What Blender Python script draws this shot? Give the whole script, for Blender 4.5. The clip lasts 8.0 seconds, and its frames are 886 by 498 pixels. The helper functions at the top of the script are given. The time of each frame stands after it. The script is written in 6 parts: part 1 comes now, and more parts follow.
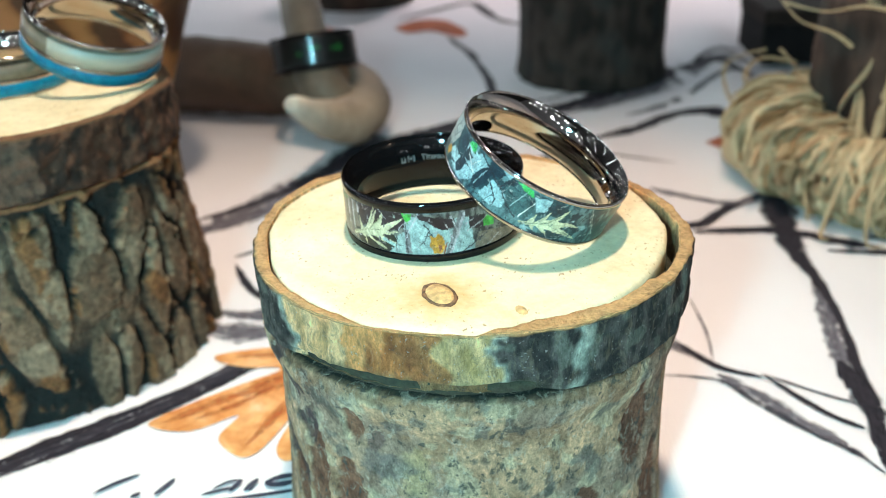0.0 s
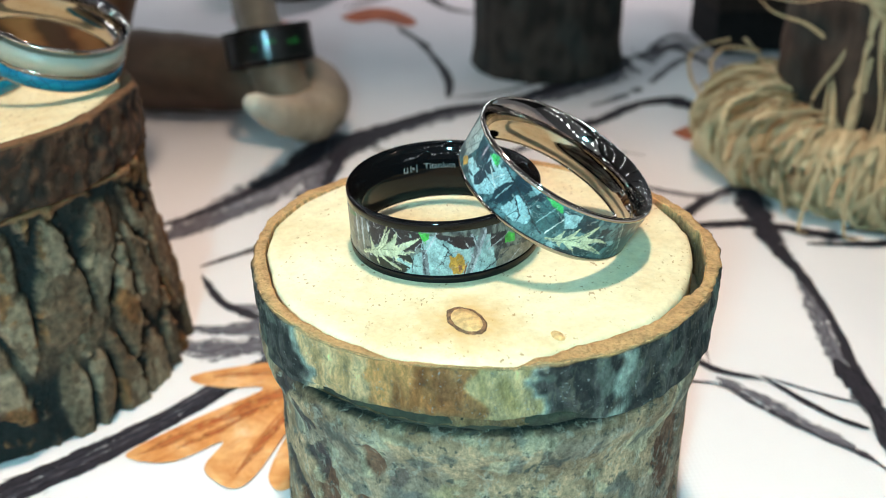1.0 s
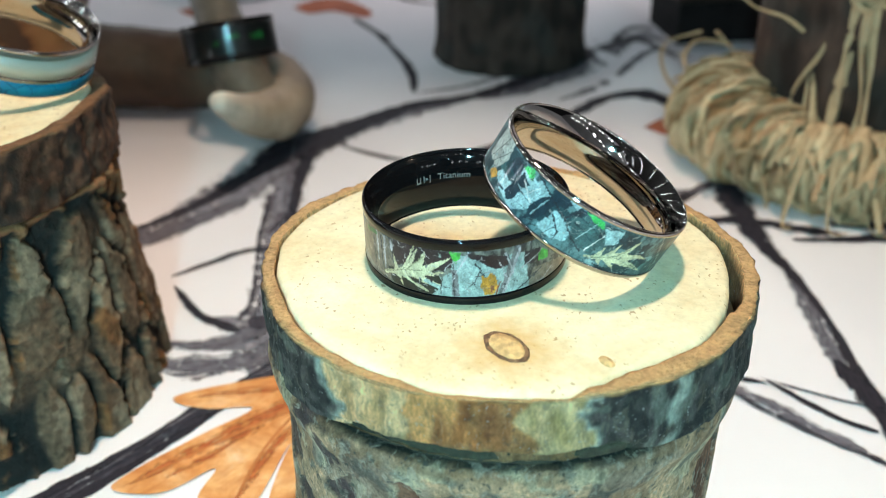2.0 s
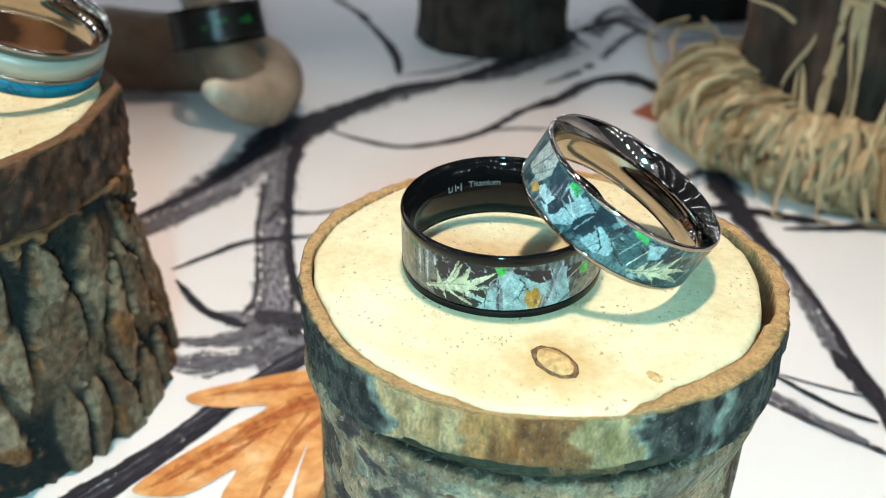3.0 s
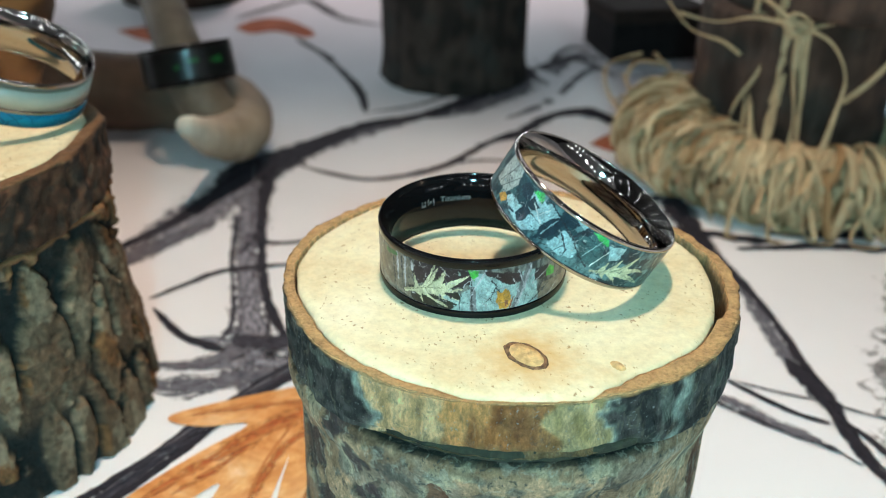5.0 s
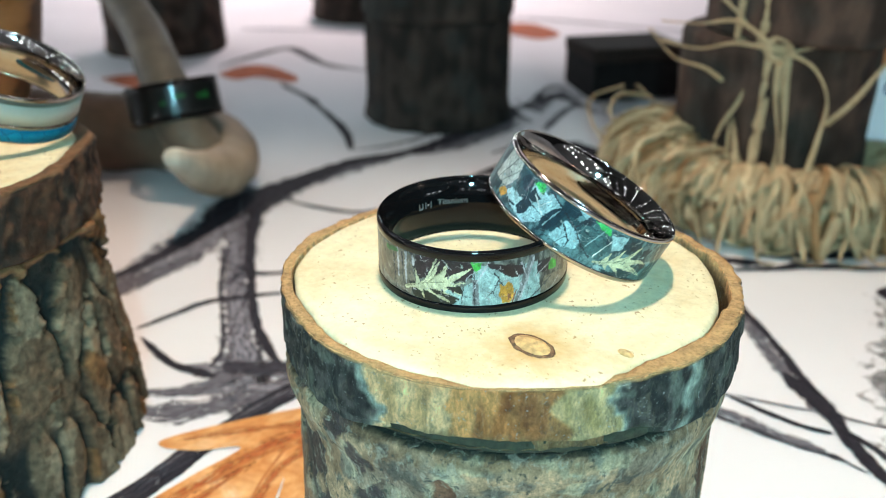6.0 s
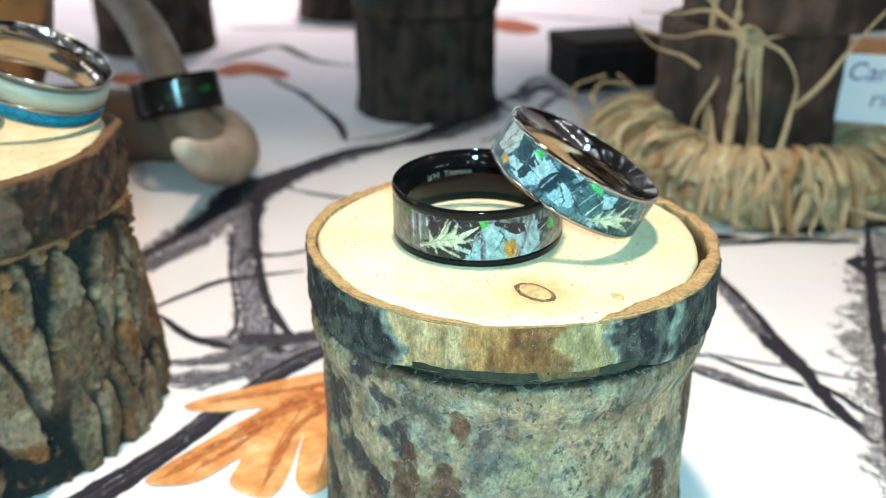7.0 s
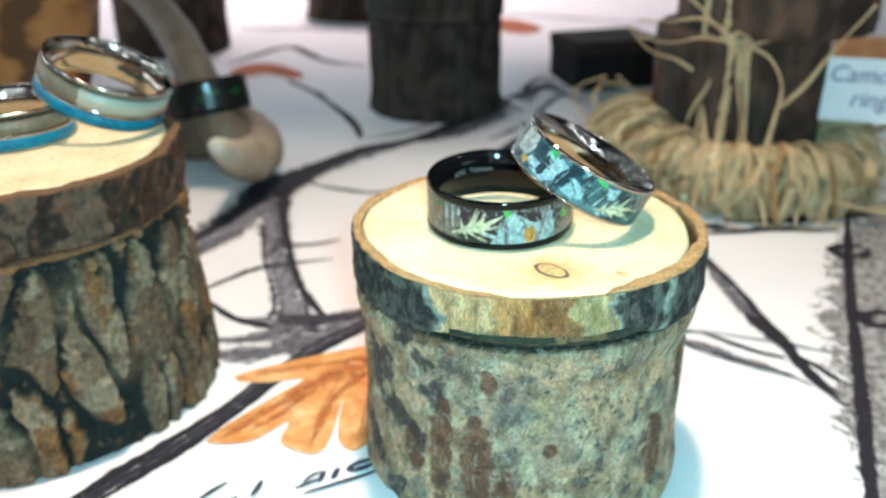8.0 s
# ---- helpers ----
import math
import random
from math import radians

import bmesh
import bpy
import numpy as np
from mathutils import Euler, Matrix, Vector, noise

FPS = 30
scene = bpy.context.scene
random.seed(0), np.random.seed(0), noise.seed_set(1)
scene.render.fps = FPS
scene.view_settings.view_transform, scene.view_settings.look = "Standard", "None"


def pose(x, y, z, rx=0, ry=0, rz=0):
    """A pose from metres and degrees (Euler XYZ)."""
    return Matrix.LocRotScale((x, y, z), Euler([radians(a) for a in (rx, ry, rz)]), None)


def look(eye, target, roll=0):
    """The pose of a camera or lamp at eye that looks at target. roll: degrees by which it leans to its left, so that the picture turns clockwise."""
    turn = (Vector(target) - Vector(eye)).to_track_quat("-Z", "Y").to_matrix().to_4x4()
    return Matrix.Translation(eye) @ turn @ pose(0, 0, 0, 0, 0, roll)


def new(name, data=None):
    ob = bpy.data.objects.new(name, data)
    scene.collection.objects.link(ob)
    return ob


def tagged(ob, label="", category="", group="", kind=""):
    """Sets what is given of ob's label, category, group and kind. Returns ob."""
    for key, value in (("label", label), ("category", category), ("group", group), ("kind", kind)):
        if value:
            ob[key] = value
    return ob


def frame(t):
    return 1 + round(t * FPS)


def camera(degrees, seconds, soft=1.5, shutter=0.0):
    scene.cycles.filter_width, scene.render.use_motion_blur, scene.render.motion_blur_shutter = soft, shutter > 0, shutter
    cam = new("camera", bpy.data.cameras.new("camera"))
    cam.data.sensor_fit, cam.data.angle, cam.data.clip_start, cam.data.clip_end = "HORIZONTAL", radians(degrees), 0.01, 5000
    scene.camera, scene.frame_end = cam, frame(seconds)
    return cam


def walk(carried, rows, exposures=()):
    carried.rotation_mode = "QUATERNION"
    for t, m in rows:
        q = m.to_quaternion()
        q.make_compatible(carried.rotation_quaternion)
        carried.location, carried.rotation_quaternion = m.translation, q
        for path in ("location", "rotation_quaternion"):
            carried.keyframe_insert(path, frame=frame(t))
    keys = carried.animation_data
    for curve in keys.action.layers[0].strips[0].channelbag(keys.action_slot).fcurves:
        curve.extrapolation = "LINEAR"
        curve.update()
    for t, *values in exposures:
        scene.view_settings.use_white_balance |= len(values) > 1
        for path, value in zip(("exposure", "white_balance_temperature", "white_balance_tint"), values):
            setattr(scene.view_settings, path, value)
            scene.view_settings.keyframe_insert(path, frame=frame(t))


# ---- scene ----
cam = camera(52.5, 8.0, soft=0.95)
METRES, EYE, TILT, LEAN, TURN = 0.090, 0.091, -26.3, 1.8, 0.0
OFFX, OFFY = -0.0017, -0.1058
ROWS = [
    (0.0, 0.0, 0.0, 0.0, 0.0, 0.0, -0.0),
    (0.5, -0.0528, 0.0448, 0.0218, -2.2, -0.6, 0.84),
    (1.0, -0.1065, 0.084, 0.045, -4.32, -1.02, 1.49),
    (1.5, -0.1528, 0.1348, 0.0597, -6.38, -1.29, 2.13),
    (3.0, -0.3008, 0.1773, 0.1426, -10.92, -4.08, 2.57),
    (3.5, -0.3272, 0.1483, 0.1523, -11.57, -4.93, 2.63),
    (4.0, -0.3329, 0.1248, 0.1335, -12.01, -5.02, 2.84),
    (4.5, -0.3386, 0.1027, 0.1148, -12.69, -4.11, 3.17),
    (5.0, -0.3343, 0.102, 0.1016, -13.31, -1.41, 3.66),
    (6.5, -0.3946, 0.0987, -0.0109, -15.13, 2.54, 5.34),
    (7.0, -0.4391, 0.002, -0.0296, -15.64, 2.04, 5.83),
    (7.5, -0.4898, -0.1161, -0.0441, -15.77, 1.81, 6.02),
    (8.0, -0.5515, -0.1965, -0.0456, -15.81, 1.66, 6.06),
]
walk(cam, [(t, pose(OFFX, OFFY, EYE, TILT, LEAN, TURN) @ pose(METRES * x, METRES * y, METRES * z, 90 + pitch, roll, yaw)) for t, x, y, z, yaw, pitch, roll in ROWS],
     exposures=[(0.0, 0.06), (1.0, -0.10), (1.5, -0.11), (3.0, -0.12), (3.5, -0.14), (4.0, -0.33), (5.0, -0.34), (6.5, 0.08), (7.5, 0.15), (8.0, 0.15)])
cam.data.dof.use_dof = True
cam.data.dof.focus_distance = 0.099
cam.data.dof.aperture_fstop = 29.0

# ---- world and light ----
world = bpy.data.worlds.new("world")
scene.world = world
world.use_nodes = True
world.node_tree.nodes["Background"].inputs[0].default_value = (0.75, 0.72, 0.8, 1)
world.node_tree.nodes["Background"].inputs[1].default_value = 0.1


def spot_lamp(name, eye, target, radius, watts, cone, colour):
    data = bpy.data.lights.new(name, "SPOT")
    data.shadow_soft_size, data.energy, data.color = radius, watts, colour
    data.spot_size, data.spot_blend = radians(cone), 1.0
    ob = new(name, data)
    ob.matrix_world = look(eye, target)
    return ob


KEY = (0.0, 0.055, 0.62)
# stands in for the phone's torch, held still near the camera's path
FRONT = (-0.046, -0.158, 0.120)
REAR = (0.10, 0.68, 0.62)
spot_lamp("display_spot", KEY, (-0.02, -0.04, 0.0), 0.025, 16.5, 49, (1.0, 0.775, 0.595))
spot_lamp("phone_torch", FRONT, (0.012, 0.0, 0.02), 0.008, 1.75, 88, (0.33, 0.86, 1.0))
spot_lamp("rear_spot", REAR, (0.10, 0.58, 0.0), 0.025, 22.5, 58, (1.0, 0.79, 0.79))


# ---- helpers of this scene ----
def smooth(a, b, x):
    x = max(0.0, min(1.0, (x - a) / (b - a)))
    return x * x * (3 - 2 * x)


def mix(a, b, f):
    return tuple(p + (q - p) * f for p, q in zip(a, b))


def shade(ob):
    for p in ob.data.polygons:
        p.use_smooth = True
    return ob


def link(name, me, material, parent, label=""):
    ob = new(name, me)
    if material:
        me.materials.append(material)
    ob.parent = parent
    if label:
        tagged(ob, label)
    return ob


def part(name, bm, material, parent, label="", soft=True):
    me = bpy.data.meshes.new(name)
    bm.to_mesh(me)
    bm.free()
    ob = link(name, me, material, parent, label)
    return shade(ob) if soft else ob


def sheet(name, verts, faces, material, parent, label="", tints=None, uvs=None, soft=True):
    """One mesh from computed vertices, with a colour for each vertex if given."""
    me = bpy.data.meshes.new(name)
    me.from_pydata(verts, [], faces)
    if tints is not None:
        att = me.color_attributes.new("tint", "FLOAT_COLOR", "POINT")
        att.data.foreach_set("color", np.array([(*c, 1.0) for c in tints], dtype=np.float32).ravel())
    if uvs is not None:
        layer = me.uv_layers.new(name="UVMap")
        for loop in me.loops:
            layer.data[loop.index].uv = uvs[loop.vertex_index]
    me.update()
    ob = link(name, me, material, parent, label)
    return shade(ob) if soft else ob


def thing(name, place, label, category, group="", kind=""):
    ob = new(name)
    ob.location = place
    ob.empty_display_size = 0.01
    return tagged(ob, label, category, group, kind)


def grid_faces(rows, cols, wrap=True):
    faces = []
    for i in range(rows - 1):
        for j in range(cols if wrap else cols - 1):
            k = (j + 1) % cols
            faces.append((i * cols + j, i * cols + k, (i + 1) * cols + k, (i + 1) * cols + j))
    return faces


def lathe(profile, segments=96, closed=True):
    """A bmesh turned about z from (radius, height) pairs."""
    bm = bmesh.new()
    rings = []
    for r, z in profile:
        rings.append([bm.verts.new((r * math.cos(2 * math.pi * j / segments), r * math.sin(2 * math.pi * j / segments), z)) for j in range(segments)])
    n = len(rings)
    for i in range(n if closed else n - 1):
        a, b = rings[i], rings[(i + 1) % n]
        for j in range(segments):
            k = (j + 1) % segments
            bm.faces.new((a[j], a[k], b[k], b[j]))
    if not closed:
        for ring in (rings[0], rings[-1]):
            if sum(v.co.xy.length for v in ring) > 1e-6 * segments:
                bm.faces.new(ring)
    bmesh.ops.recalc_face_normals(bm, faces=bm.faces)
    return bm


def spline(points, steps=8):
    """Points of a smooth curve through the given ones."""
    pts = [Vector(p) for p in points]
    out = []
    for i in range(len(pts) - 1):
        a, b, c, d = pts[max(i - 1, 0)], pts[i], pts[i + 1], pts[min(i + 2, len(pts) - 1)]
        for s in range(steps):
            t = s / steps
            out.append(0.5 * ((2 * b) + (c - a) * t + (2 * a - 5 * b + 4 * c - d) * t * t + (3 * b - a - 3 * c + d) * t ** 3))
    return out + [pts[-1]]


def tube(bm, path, radii, sides=8, flat=1.0):
    """A tapering tube along a path, pressed flat to a ribbon if flat is below 1."""
    rings = []
    ref = Vector((0.3, 0.2, 1)).normalized()
    for i, p in enumerate(path):
        d = (path[min(i + 1, len(path) - 1)] - path[max(i - 1, 0)]).normalized()
        a = d.cross(ref)
        if a.length < 1e-4:
            a = d.cross(Vector((1, 0, 0)))
        a.normalize()
        b = d.cross(a)
        r = radii[i] if isinstance(radii, (list, tuple)) else radii
        rings.append([bm.verts.new(p + r * (a * math.cos(2 * math.pi * k / sides) + b * flat * math.sin(2 * math.pi * k / sides))) for k in range(sides)])
    for r0, r1 in zip(rings, rings[1:]):
        for k in range(sides):
            bm.faces.new((r0[k], r0[(k + 1) % sides], r1[(k + 1) % sides], r1[k]))
    bm.faces.new(rings[0][::-1])
    bm.faces.new(rings[-1])


def box(bm, x0, x1, y0, y1, z0, z1, bevel=0.0):
    vs = [bm.verts.new((x, y, z)) for x in (x0, x1) for y in (y0, y1) for z in (z0, z1)]
    fs = [bm.faces.new([vs[i] for i in f]) for f in ((0, 1, 3, 2), (4, 6, 7, 5), (0, 4, 5, 1), (2, 3, 7, 6), (0, 2, 6, 4), (1, 5, 7, 3))]
    bmesh.ops.recalc_face_normals(bm, faces=fs)
    if bevel:
        edges = list({e for f in fs for e in f.edges})
        bmesh.ops.bevel(bm, geom=edges, offset=bevel, segments=2, affect="EDGES", profile=0.5)


# ---- materials ----
class Nodes:
    """A short way to write a node material."""

    def __init__(self, name, rough=0.6, metal=0.0, spec=0.5):
        self.mat = bpy.data.materials.new(name)
        self.mat.use_nodes = True
        self.tree = self.mat.node_tree
        self.bsdf = self.tree.nodes["Principled BSDF"]
        self.bsdf.inputs["Roughness"].default_value = rough
        self.bsdf.inputs["Metallic"].default_value = metal
        self.bsdf.inputs["Specular IOR Level"].default_value = spec

    def node(self, kind, **inputs):
        n = self.tree.nodes.new(kind)
        for key, value in inputs.items():
            self.put(n.inputs[key.replace("_", " ")], value)
        return n

    def put(self, socket, value):
        if isinstance(value, bpy.types.NodeSocket):
            self.tree.links.new(value, socket)
        elif isinstance(value, tuple) and len(value) == 3 and socket.type == "RGBA":
            socket.default_value = (*value, 1)
        else:
            socket.default_value = value

    def coords(self, which="Object", scale=(1, 1, 1)):
        m = self.node("ShaderNodeMapping", Scale=scale)
        self.put(m.inputs["Vector"], self.node("ShaderNodeTexCoord").outputs[which])
        return m.outputs["Vector"]

    def noise(self, vector, scale, detail=4.0, rough=0.55, distort=0.0):
        return self.node("ShaderNodeTexNoise", Vector=vector, Scale=scale, Detail=detail, Roughness=rough, Distortion=distort).outputs["Fac"]

    def ramp(self, fac, *stops):
        n = self.node("ShaderNodeValToRGB", Fac=fac)
        el = n.color_ramp.elements
        while len(el) < len(stops):
            el.new(0.5)
        for e, (p, c) in zip(el, stops):
            e.position = p
            e.color = (*c, 1) if isinstance(c, tuple) else (c, c, c, 1)
        return n.outputs["Color"]

    def blend(self, fac, a, b, kind="MIX"):
        n = self.tree.nodes.new("ShaderNodeMix")
        n.data_type, n.blend_type = "RGBA", kind
        self.put(n.inputs["Factor"], fac)
        self.put(n.inputs[6], a)
        self.put(n.inputs[7], b)
        return n.outputs[2]

    def math(self, op, a, b=0.5):
        n = self.tree.nodes.new("ShaderNodeMath")
        n.operation = op
        self.put(n.inputs[0], a)
        self.put(n.inputs[1], b)
        return n.outputs[0]

    def bump(self, height, strength, distance):
        n = self.node("ShaderNodeBump", Height=height, Strength=strength, Distance=distance)
        self.put(self.bsdf.inputs["Normal"], n.outputs["Normal"])

    def colour(self, value):
        self.put(self.bsdf.inputs["Base Color"], value)
        return self

    def rough(self, value):
        self.put(self.bsdf.inputs["Roughness"], value)


def cloth_material():
    m = Nodes("tablecloth_fabric", 0.75, spec=0.25)
    v = m.coords()
    stain = m.noise(v, 9, 5)
    m.colour(m.ramp(stain, (0.3, (0.70, 0.69, 0.72)), (0.7, (0.80, 0.79, 0.81))))
    w1 = m.node("ShaderNodeTexWave", Vector=v, Scale=420.0, Distortion=0.6)
    w2 = m.node("ShaderNodeTexWave", Vector=m.coords(scale=(1, -1, 1)), Scale=420.0, Distortion=0.6)
    w2.bands_direction = "Y"
    m.bump(m.math("ADD", w1.outputs["Fac"], w2.outputs["Fac"]), 0.05, 0.0004)
    return m.mat


def ink_material(name, dark, mid, wet=0.42):
    """Brushed ink on cloth: streaks along the stroke, ragged at its edges."""
    m = Nodes(name, 0.75, spec=0.25)
    v = m.coords("UV", (1, 1, 1))
    sep = m.node("ShaderNodeSeparateXYZ", Vector=v)
    edge = m.math("MULTIPLY", m.math("ABSOLUTE", m.math("SUBTRACT", sep.outputs["Y"], 0.5)), 2.0)
    streak = m.noise(m.coords("UV", (0.55, 5.0, 1)), 3.0, 5, 0.65, 0.4)
    blot = m.noise(m.coords("Object", (1, 1, 1)), 260, 6, 0.7, 0.4)
    fac = m.math("ADD", m.math("MULTIPLY", streak, 0.75), m.math("MULTIPLY", blot, 0.65))
    fac = m.math("SUBTRACT", fac, m.math("MULTIPLY", m.math("POWER", edge, 1.7), 0.46))
    ink = m.ramp(m.noise(m.coords("UV", (0.6, 4, 1)), 4, 4), (0.35, dark), (0.68, mid))
    m.colour(ink)
    m.put(m.bsdf.inputs["Alpha"], m.ramp(fac, (wet, 0.0), (wet + 0.16, 1.0)))
    return m.mat


def leaf_print_material():
    m = Nodes("orange_leaf_print", 0.75, spec=0.25)
    v = m.coords()
    wash = m.noise(v, 110, 6, 0.65, 0.8)
    fine = m.noise(v, 420, 4, 0.6)
    c = m.ramp(wash, (0.28, (0.40, 0.13, 0.035)), (0.44, (0.62, 0.27, 0.085)), (0.58, (0.76, 0.42, 0.18)), (0.72, (0.83, 0.60, 0.38)))
    m.colour(m.blend(m.ramp(fine, (0.35, 0.35), (0.65, 0.0)), c, (0.40, 0.13, 0.04)))
    return m.mat


def plain(name, colour, rough=0.6, metal=0.0, spec=0.5, vary=0.18, scale=200.0, bump=0.0):
    m = Nodes(name, rough, metal, spec)
    v = m.coords()
    n = m.noise(v, scale, 5)
    m.colour(m.ramp(n, (0.25, tuple(c * (1 - vary) for c in colour)), (0.75, tuple(min(1.0, c * (1 + vary)) for c in colour))))
    if bump:
        m.bump(n, bump, 0.0006)
    return m.mat


def tint_material(name, rough=0.85, grain=900.0, stretch=0.35, strength=0.5, vary=0.3, spec=0.3):
    """Bark and wood: the colour laid on the mesh, broken up by grain in two sizes."""
    m = Nodes(name, rough, spec=spec)
    att = m.node("ShaderNodeVertexColor")
    att.layer_name = "tint"
    v = m.coords("Object", (1, 1, stretch))
    a = m.noise(v, grain, 6, 0.65)
    b = m.noise(m.coords(), grain * 0.22, 5, 0.6, 0.5)
    k = m.math("ADD", m.math("MULTIPLY", a, 0.6), m.math("MULTIPLY", b, 0.5))
    dark = m.ramp(k, (0.32, 1 - 1.6 * vary), (0.55, 1.0), (0.78, 1 + vary))
    m.colour(m.blend(1.0, att.outputs["Color"], dark, "MULTIPLY"))
    m.bump(m.math("ADD", a, m.math("MULTIPLY", b, 1.4)), strength, 0.0005)
    return m.mat


def lichen_material(name, pale_share, pale_colour, stretch, specks=0.0, pits=0.85):
    """Thin bark with pale lichen flecks and dark pits over the mesh's colour."""
    m = Nodes(name, 0.86, spec=0.3)
    att = m.node("ShaderNodeVertexColor")
    att.layer_name = "tint"
    v = m.coords("Object", (1, 1, stretch))
    mottle = m.noise(v, 330, 8, 0.72, 0.6)
    fine = m.noise(v, 2000, 6, 0.75)
    c = m.blend(1.0, att.outputs["Color"], m.ramp(mottle, (0.34, 0.55), (0.48, 0.97), (0.66, 1.38)), "MULTIPLY")
    pale = m.ramp(m.noise(v, 620, 7, 0.7, 0.8), (0.54, 0.0), (0.62, pale_share))
    c = m.blend(pale, c, pale_colour)
    pit = m.ramp(m.noise(m.coords("Object", (1, 1, 0.8)), 800, 6, 0.65, 0.3), (0.36, pits), (0.43, 0.0))
    c = m.blend(pit, c, (0.06, 0.065, 0.055))
    c = m.blend(1.0, c, m.ramp(fine, (0.32, 0.95), (0.5, 1.55), (0.68, 2.25)), "MULTIPLY")
    if specks:
        c = m.blend(m.ramp(m.noise(m.coords(), 2600, 2), (0.66, 0.0), (0.72, specks)), c, (0.55, 0.58, 0.55))
    m.colour(c)
    m.bump(m.math("ADD", mottle, m.math("MULTIPLY", fine, 1.3)), 1.0, 0.0011)
    return m.mat


def cut_wood_material(name, knot_at=None):
    """Pale end grain with faint rings and dark specks, stained round a knot."""
    m = Nodes(name, 0.62, spec=0.3)
    v = m.coords()
    sep = m.node("ShaderNodeSeparateXYZ", Vector=v)
    off = m.node("ShaderNodeVectorMath", Vector=v)
    off.operation = "ADD"
    off.inputs[1].default_value = (0.006, -0.004, 0)
    flat = m.node("ShaderNodeMapping", Vector=off.outputs[0], Scale=(1, 1, 0))
    wave = m.node("ShaderNodeTexWave", Vector=flat.outputs[0], Scale=95.0, Distortion=3.0, Detail=4.0)
    wave.wave_type, wave.rings_direction = "RINGS", "SPHERICAL"
    wave.inputs["Detail Scale"].default_value = 1.5
    cloud = m.noise(v, 75, 6, 0.65, 0.4)
    c = m.ramp(cloud, (0.28, (0.62, 0.49, 0.28)), (0.5, (0.715, 0.655, 0.44)), (0.72, (0.775, 0.745, 0.555)))
    c = m.blend(m.math("MULTIPLY", wave.outputs["Fac"], 0.16), c, (0.66, 0.50, 0.29))
    speck = m.ramp(m.noise(m.coords("Object", (1, 0.6, 1)), 2300, 2, 0.5), (0.635, 0.0), (0.68, 1.0))
    gate = m.ramp(m.noise(v, 260, 3), (0.47, 0.0), (0.58, 0.9))
    c = m.blend(m.math("MULTIPLY", speck, gate), c, (0.34, 0.23, 0.12))
    smear = m.ramp(m.noise(m.coords("Object", (1, 0.35, 1)), 260, 5, 0.6), (0.58, 0.0), (0.76, 0.40))
    c = m.blend(smear, c, (0.55, 0.40, 0.22))
    c = m.blend(1.0, c, m.ramp(m.noise(v, 900, 6, 0.7), (0.3, 0.86), (0.6, 1.03)), "MULTIPLY")
    if knot_at:
        dist = m.node("ShaderNodeVectorMath", Vector=v)
        dist.operation = "DISTANCE"
        dist.inputs[1].default_value = knot_at
        near = m.math("ADD", m.math("MULTIPLY", dist.outputs["Value"], 100.0), m.math("MULTIPLY", m.noise(v, 420, 5), 0.7))
        c = m.blend(m.ramp(near, (0.5, 0.9), (1.05, 0.0)), c, (0.56, 0.33, 0.11))
    m.colour(c)
    m.bump(m.noise(v, 1100, 5), 0.35, 0.0003)
    return m.mat


CLOTH = cloth_material()
INK = ink_material("charcoal_branch_print", (0.006, 0.006, 0.010), (0.032, 0.028, 0.040), 0.33)
DRY = ink_material("dry_brushed_branch_print", (0.010, 0.010, 0.016), (0.05, 0.048, 0.065), 0.50)
STREAKED = ink_material("streaked_branch_print", (0.008, 0.008, 0.013), (0.07, 0.065, 0.085), 0.47)
MOTTLED = ink_material("mottled_trunk_print", (0.03, 0.03, 0.045), (0.36, 0.35, 0.40), 0.50)
FAINT = ink_material("grey_branch_print", (0.05, 0.05, 0.065), (0.20, 0.19, 0.22), 0.50)
BIRCH = ink_material("birch_bark_print", (0.10, 0.095, 0.10), (0.42, 0.40, 0.41), 0.40)
LEAF = leaf_print_material()
VEIN = plain("leaf_vein_print", (0.42, 0.15, 0.045), 0.75, spec=0.25)
RUSTY = plain("rust_leaf_print", (0.38, 0.11, 0.05), 0.75, spec=0.25, vary=0.4, scale=120)
RUST_WASH = ink_material("rust_wash_print", (0.34, 0.075, 0.02), (0.52, 0.17, 0.05), 0.58)
SCRIPT = plain("blue_black_script", (0.03, 0.035, 0.06), 0.7)
WOOD = cut_wood_material("pale_cut_wood")
KNOTTED = cut_wood_material("pale_knotted_wood", (-0.0036, -0.0183, 0.042))
BARK = lichen_material("lichened_bark", 0.38, (0.45, 0.45, 0.36), 0.7)
LID_BARK = lichen_material("smooth_lid_bark", 0.10, (0.50, 0.44, 0.28), 0.45, 0.6, 0.45)
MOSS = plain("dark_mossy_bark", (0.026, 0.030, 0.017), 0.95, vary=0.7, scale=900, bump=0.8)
CUT_BARK = tint_material("cut_bark_rim", 0.85, 2400, 1.0, 1.0, 0.40)
BROWN_LID = tint_material("brown_lid_bark", 0.85, 900, 0.8, 0.8, 0.4, 0.3)
PLATED = tint_material("plated_bark", 0.9, 1000, 0.6, 0.8, 0.42)
DARK_BARK = tint_material("dark_bark", 0.9, 500, 0.3, 0.5, 0.35)
SILVER = plain("polished_titanium", (0.45, 0.42, 0.39), 0.05, 1.0, vary=0.03)
BLACK_METAL = plain("black_plated_titanium", (0.005, 0.0045, 0.005), 0.06, 0.0, 0.24, vary=0.2)
ENGRAVED = plain("pale_engraving", (0.22, 0.22, 0.22), 0.4)
MINT = plain("mint_enamel", (0.42, 0.42, 0.35), 0.3, vary=0.06, scale=300)
ANTLER_GREY = plain("grey_horn_inlay", (0.17, 0.15, 0.11), 0.3, vary=0.4, scale=500)


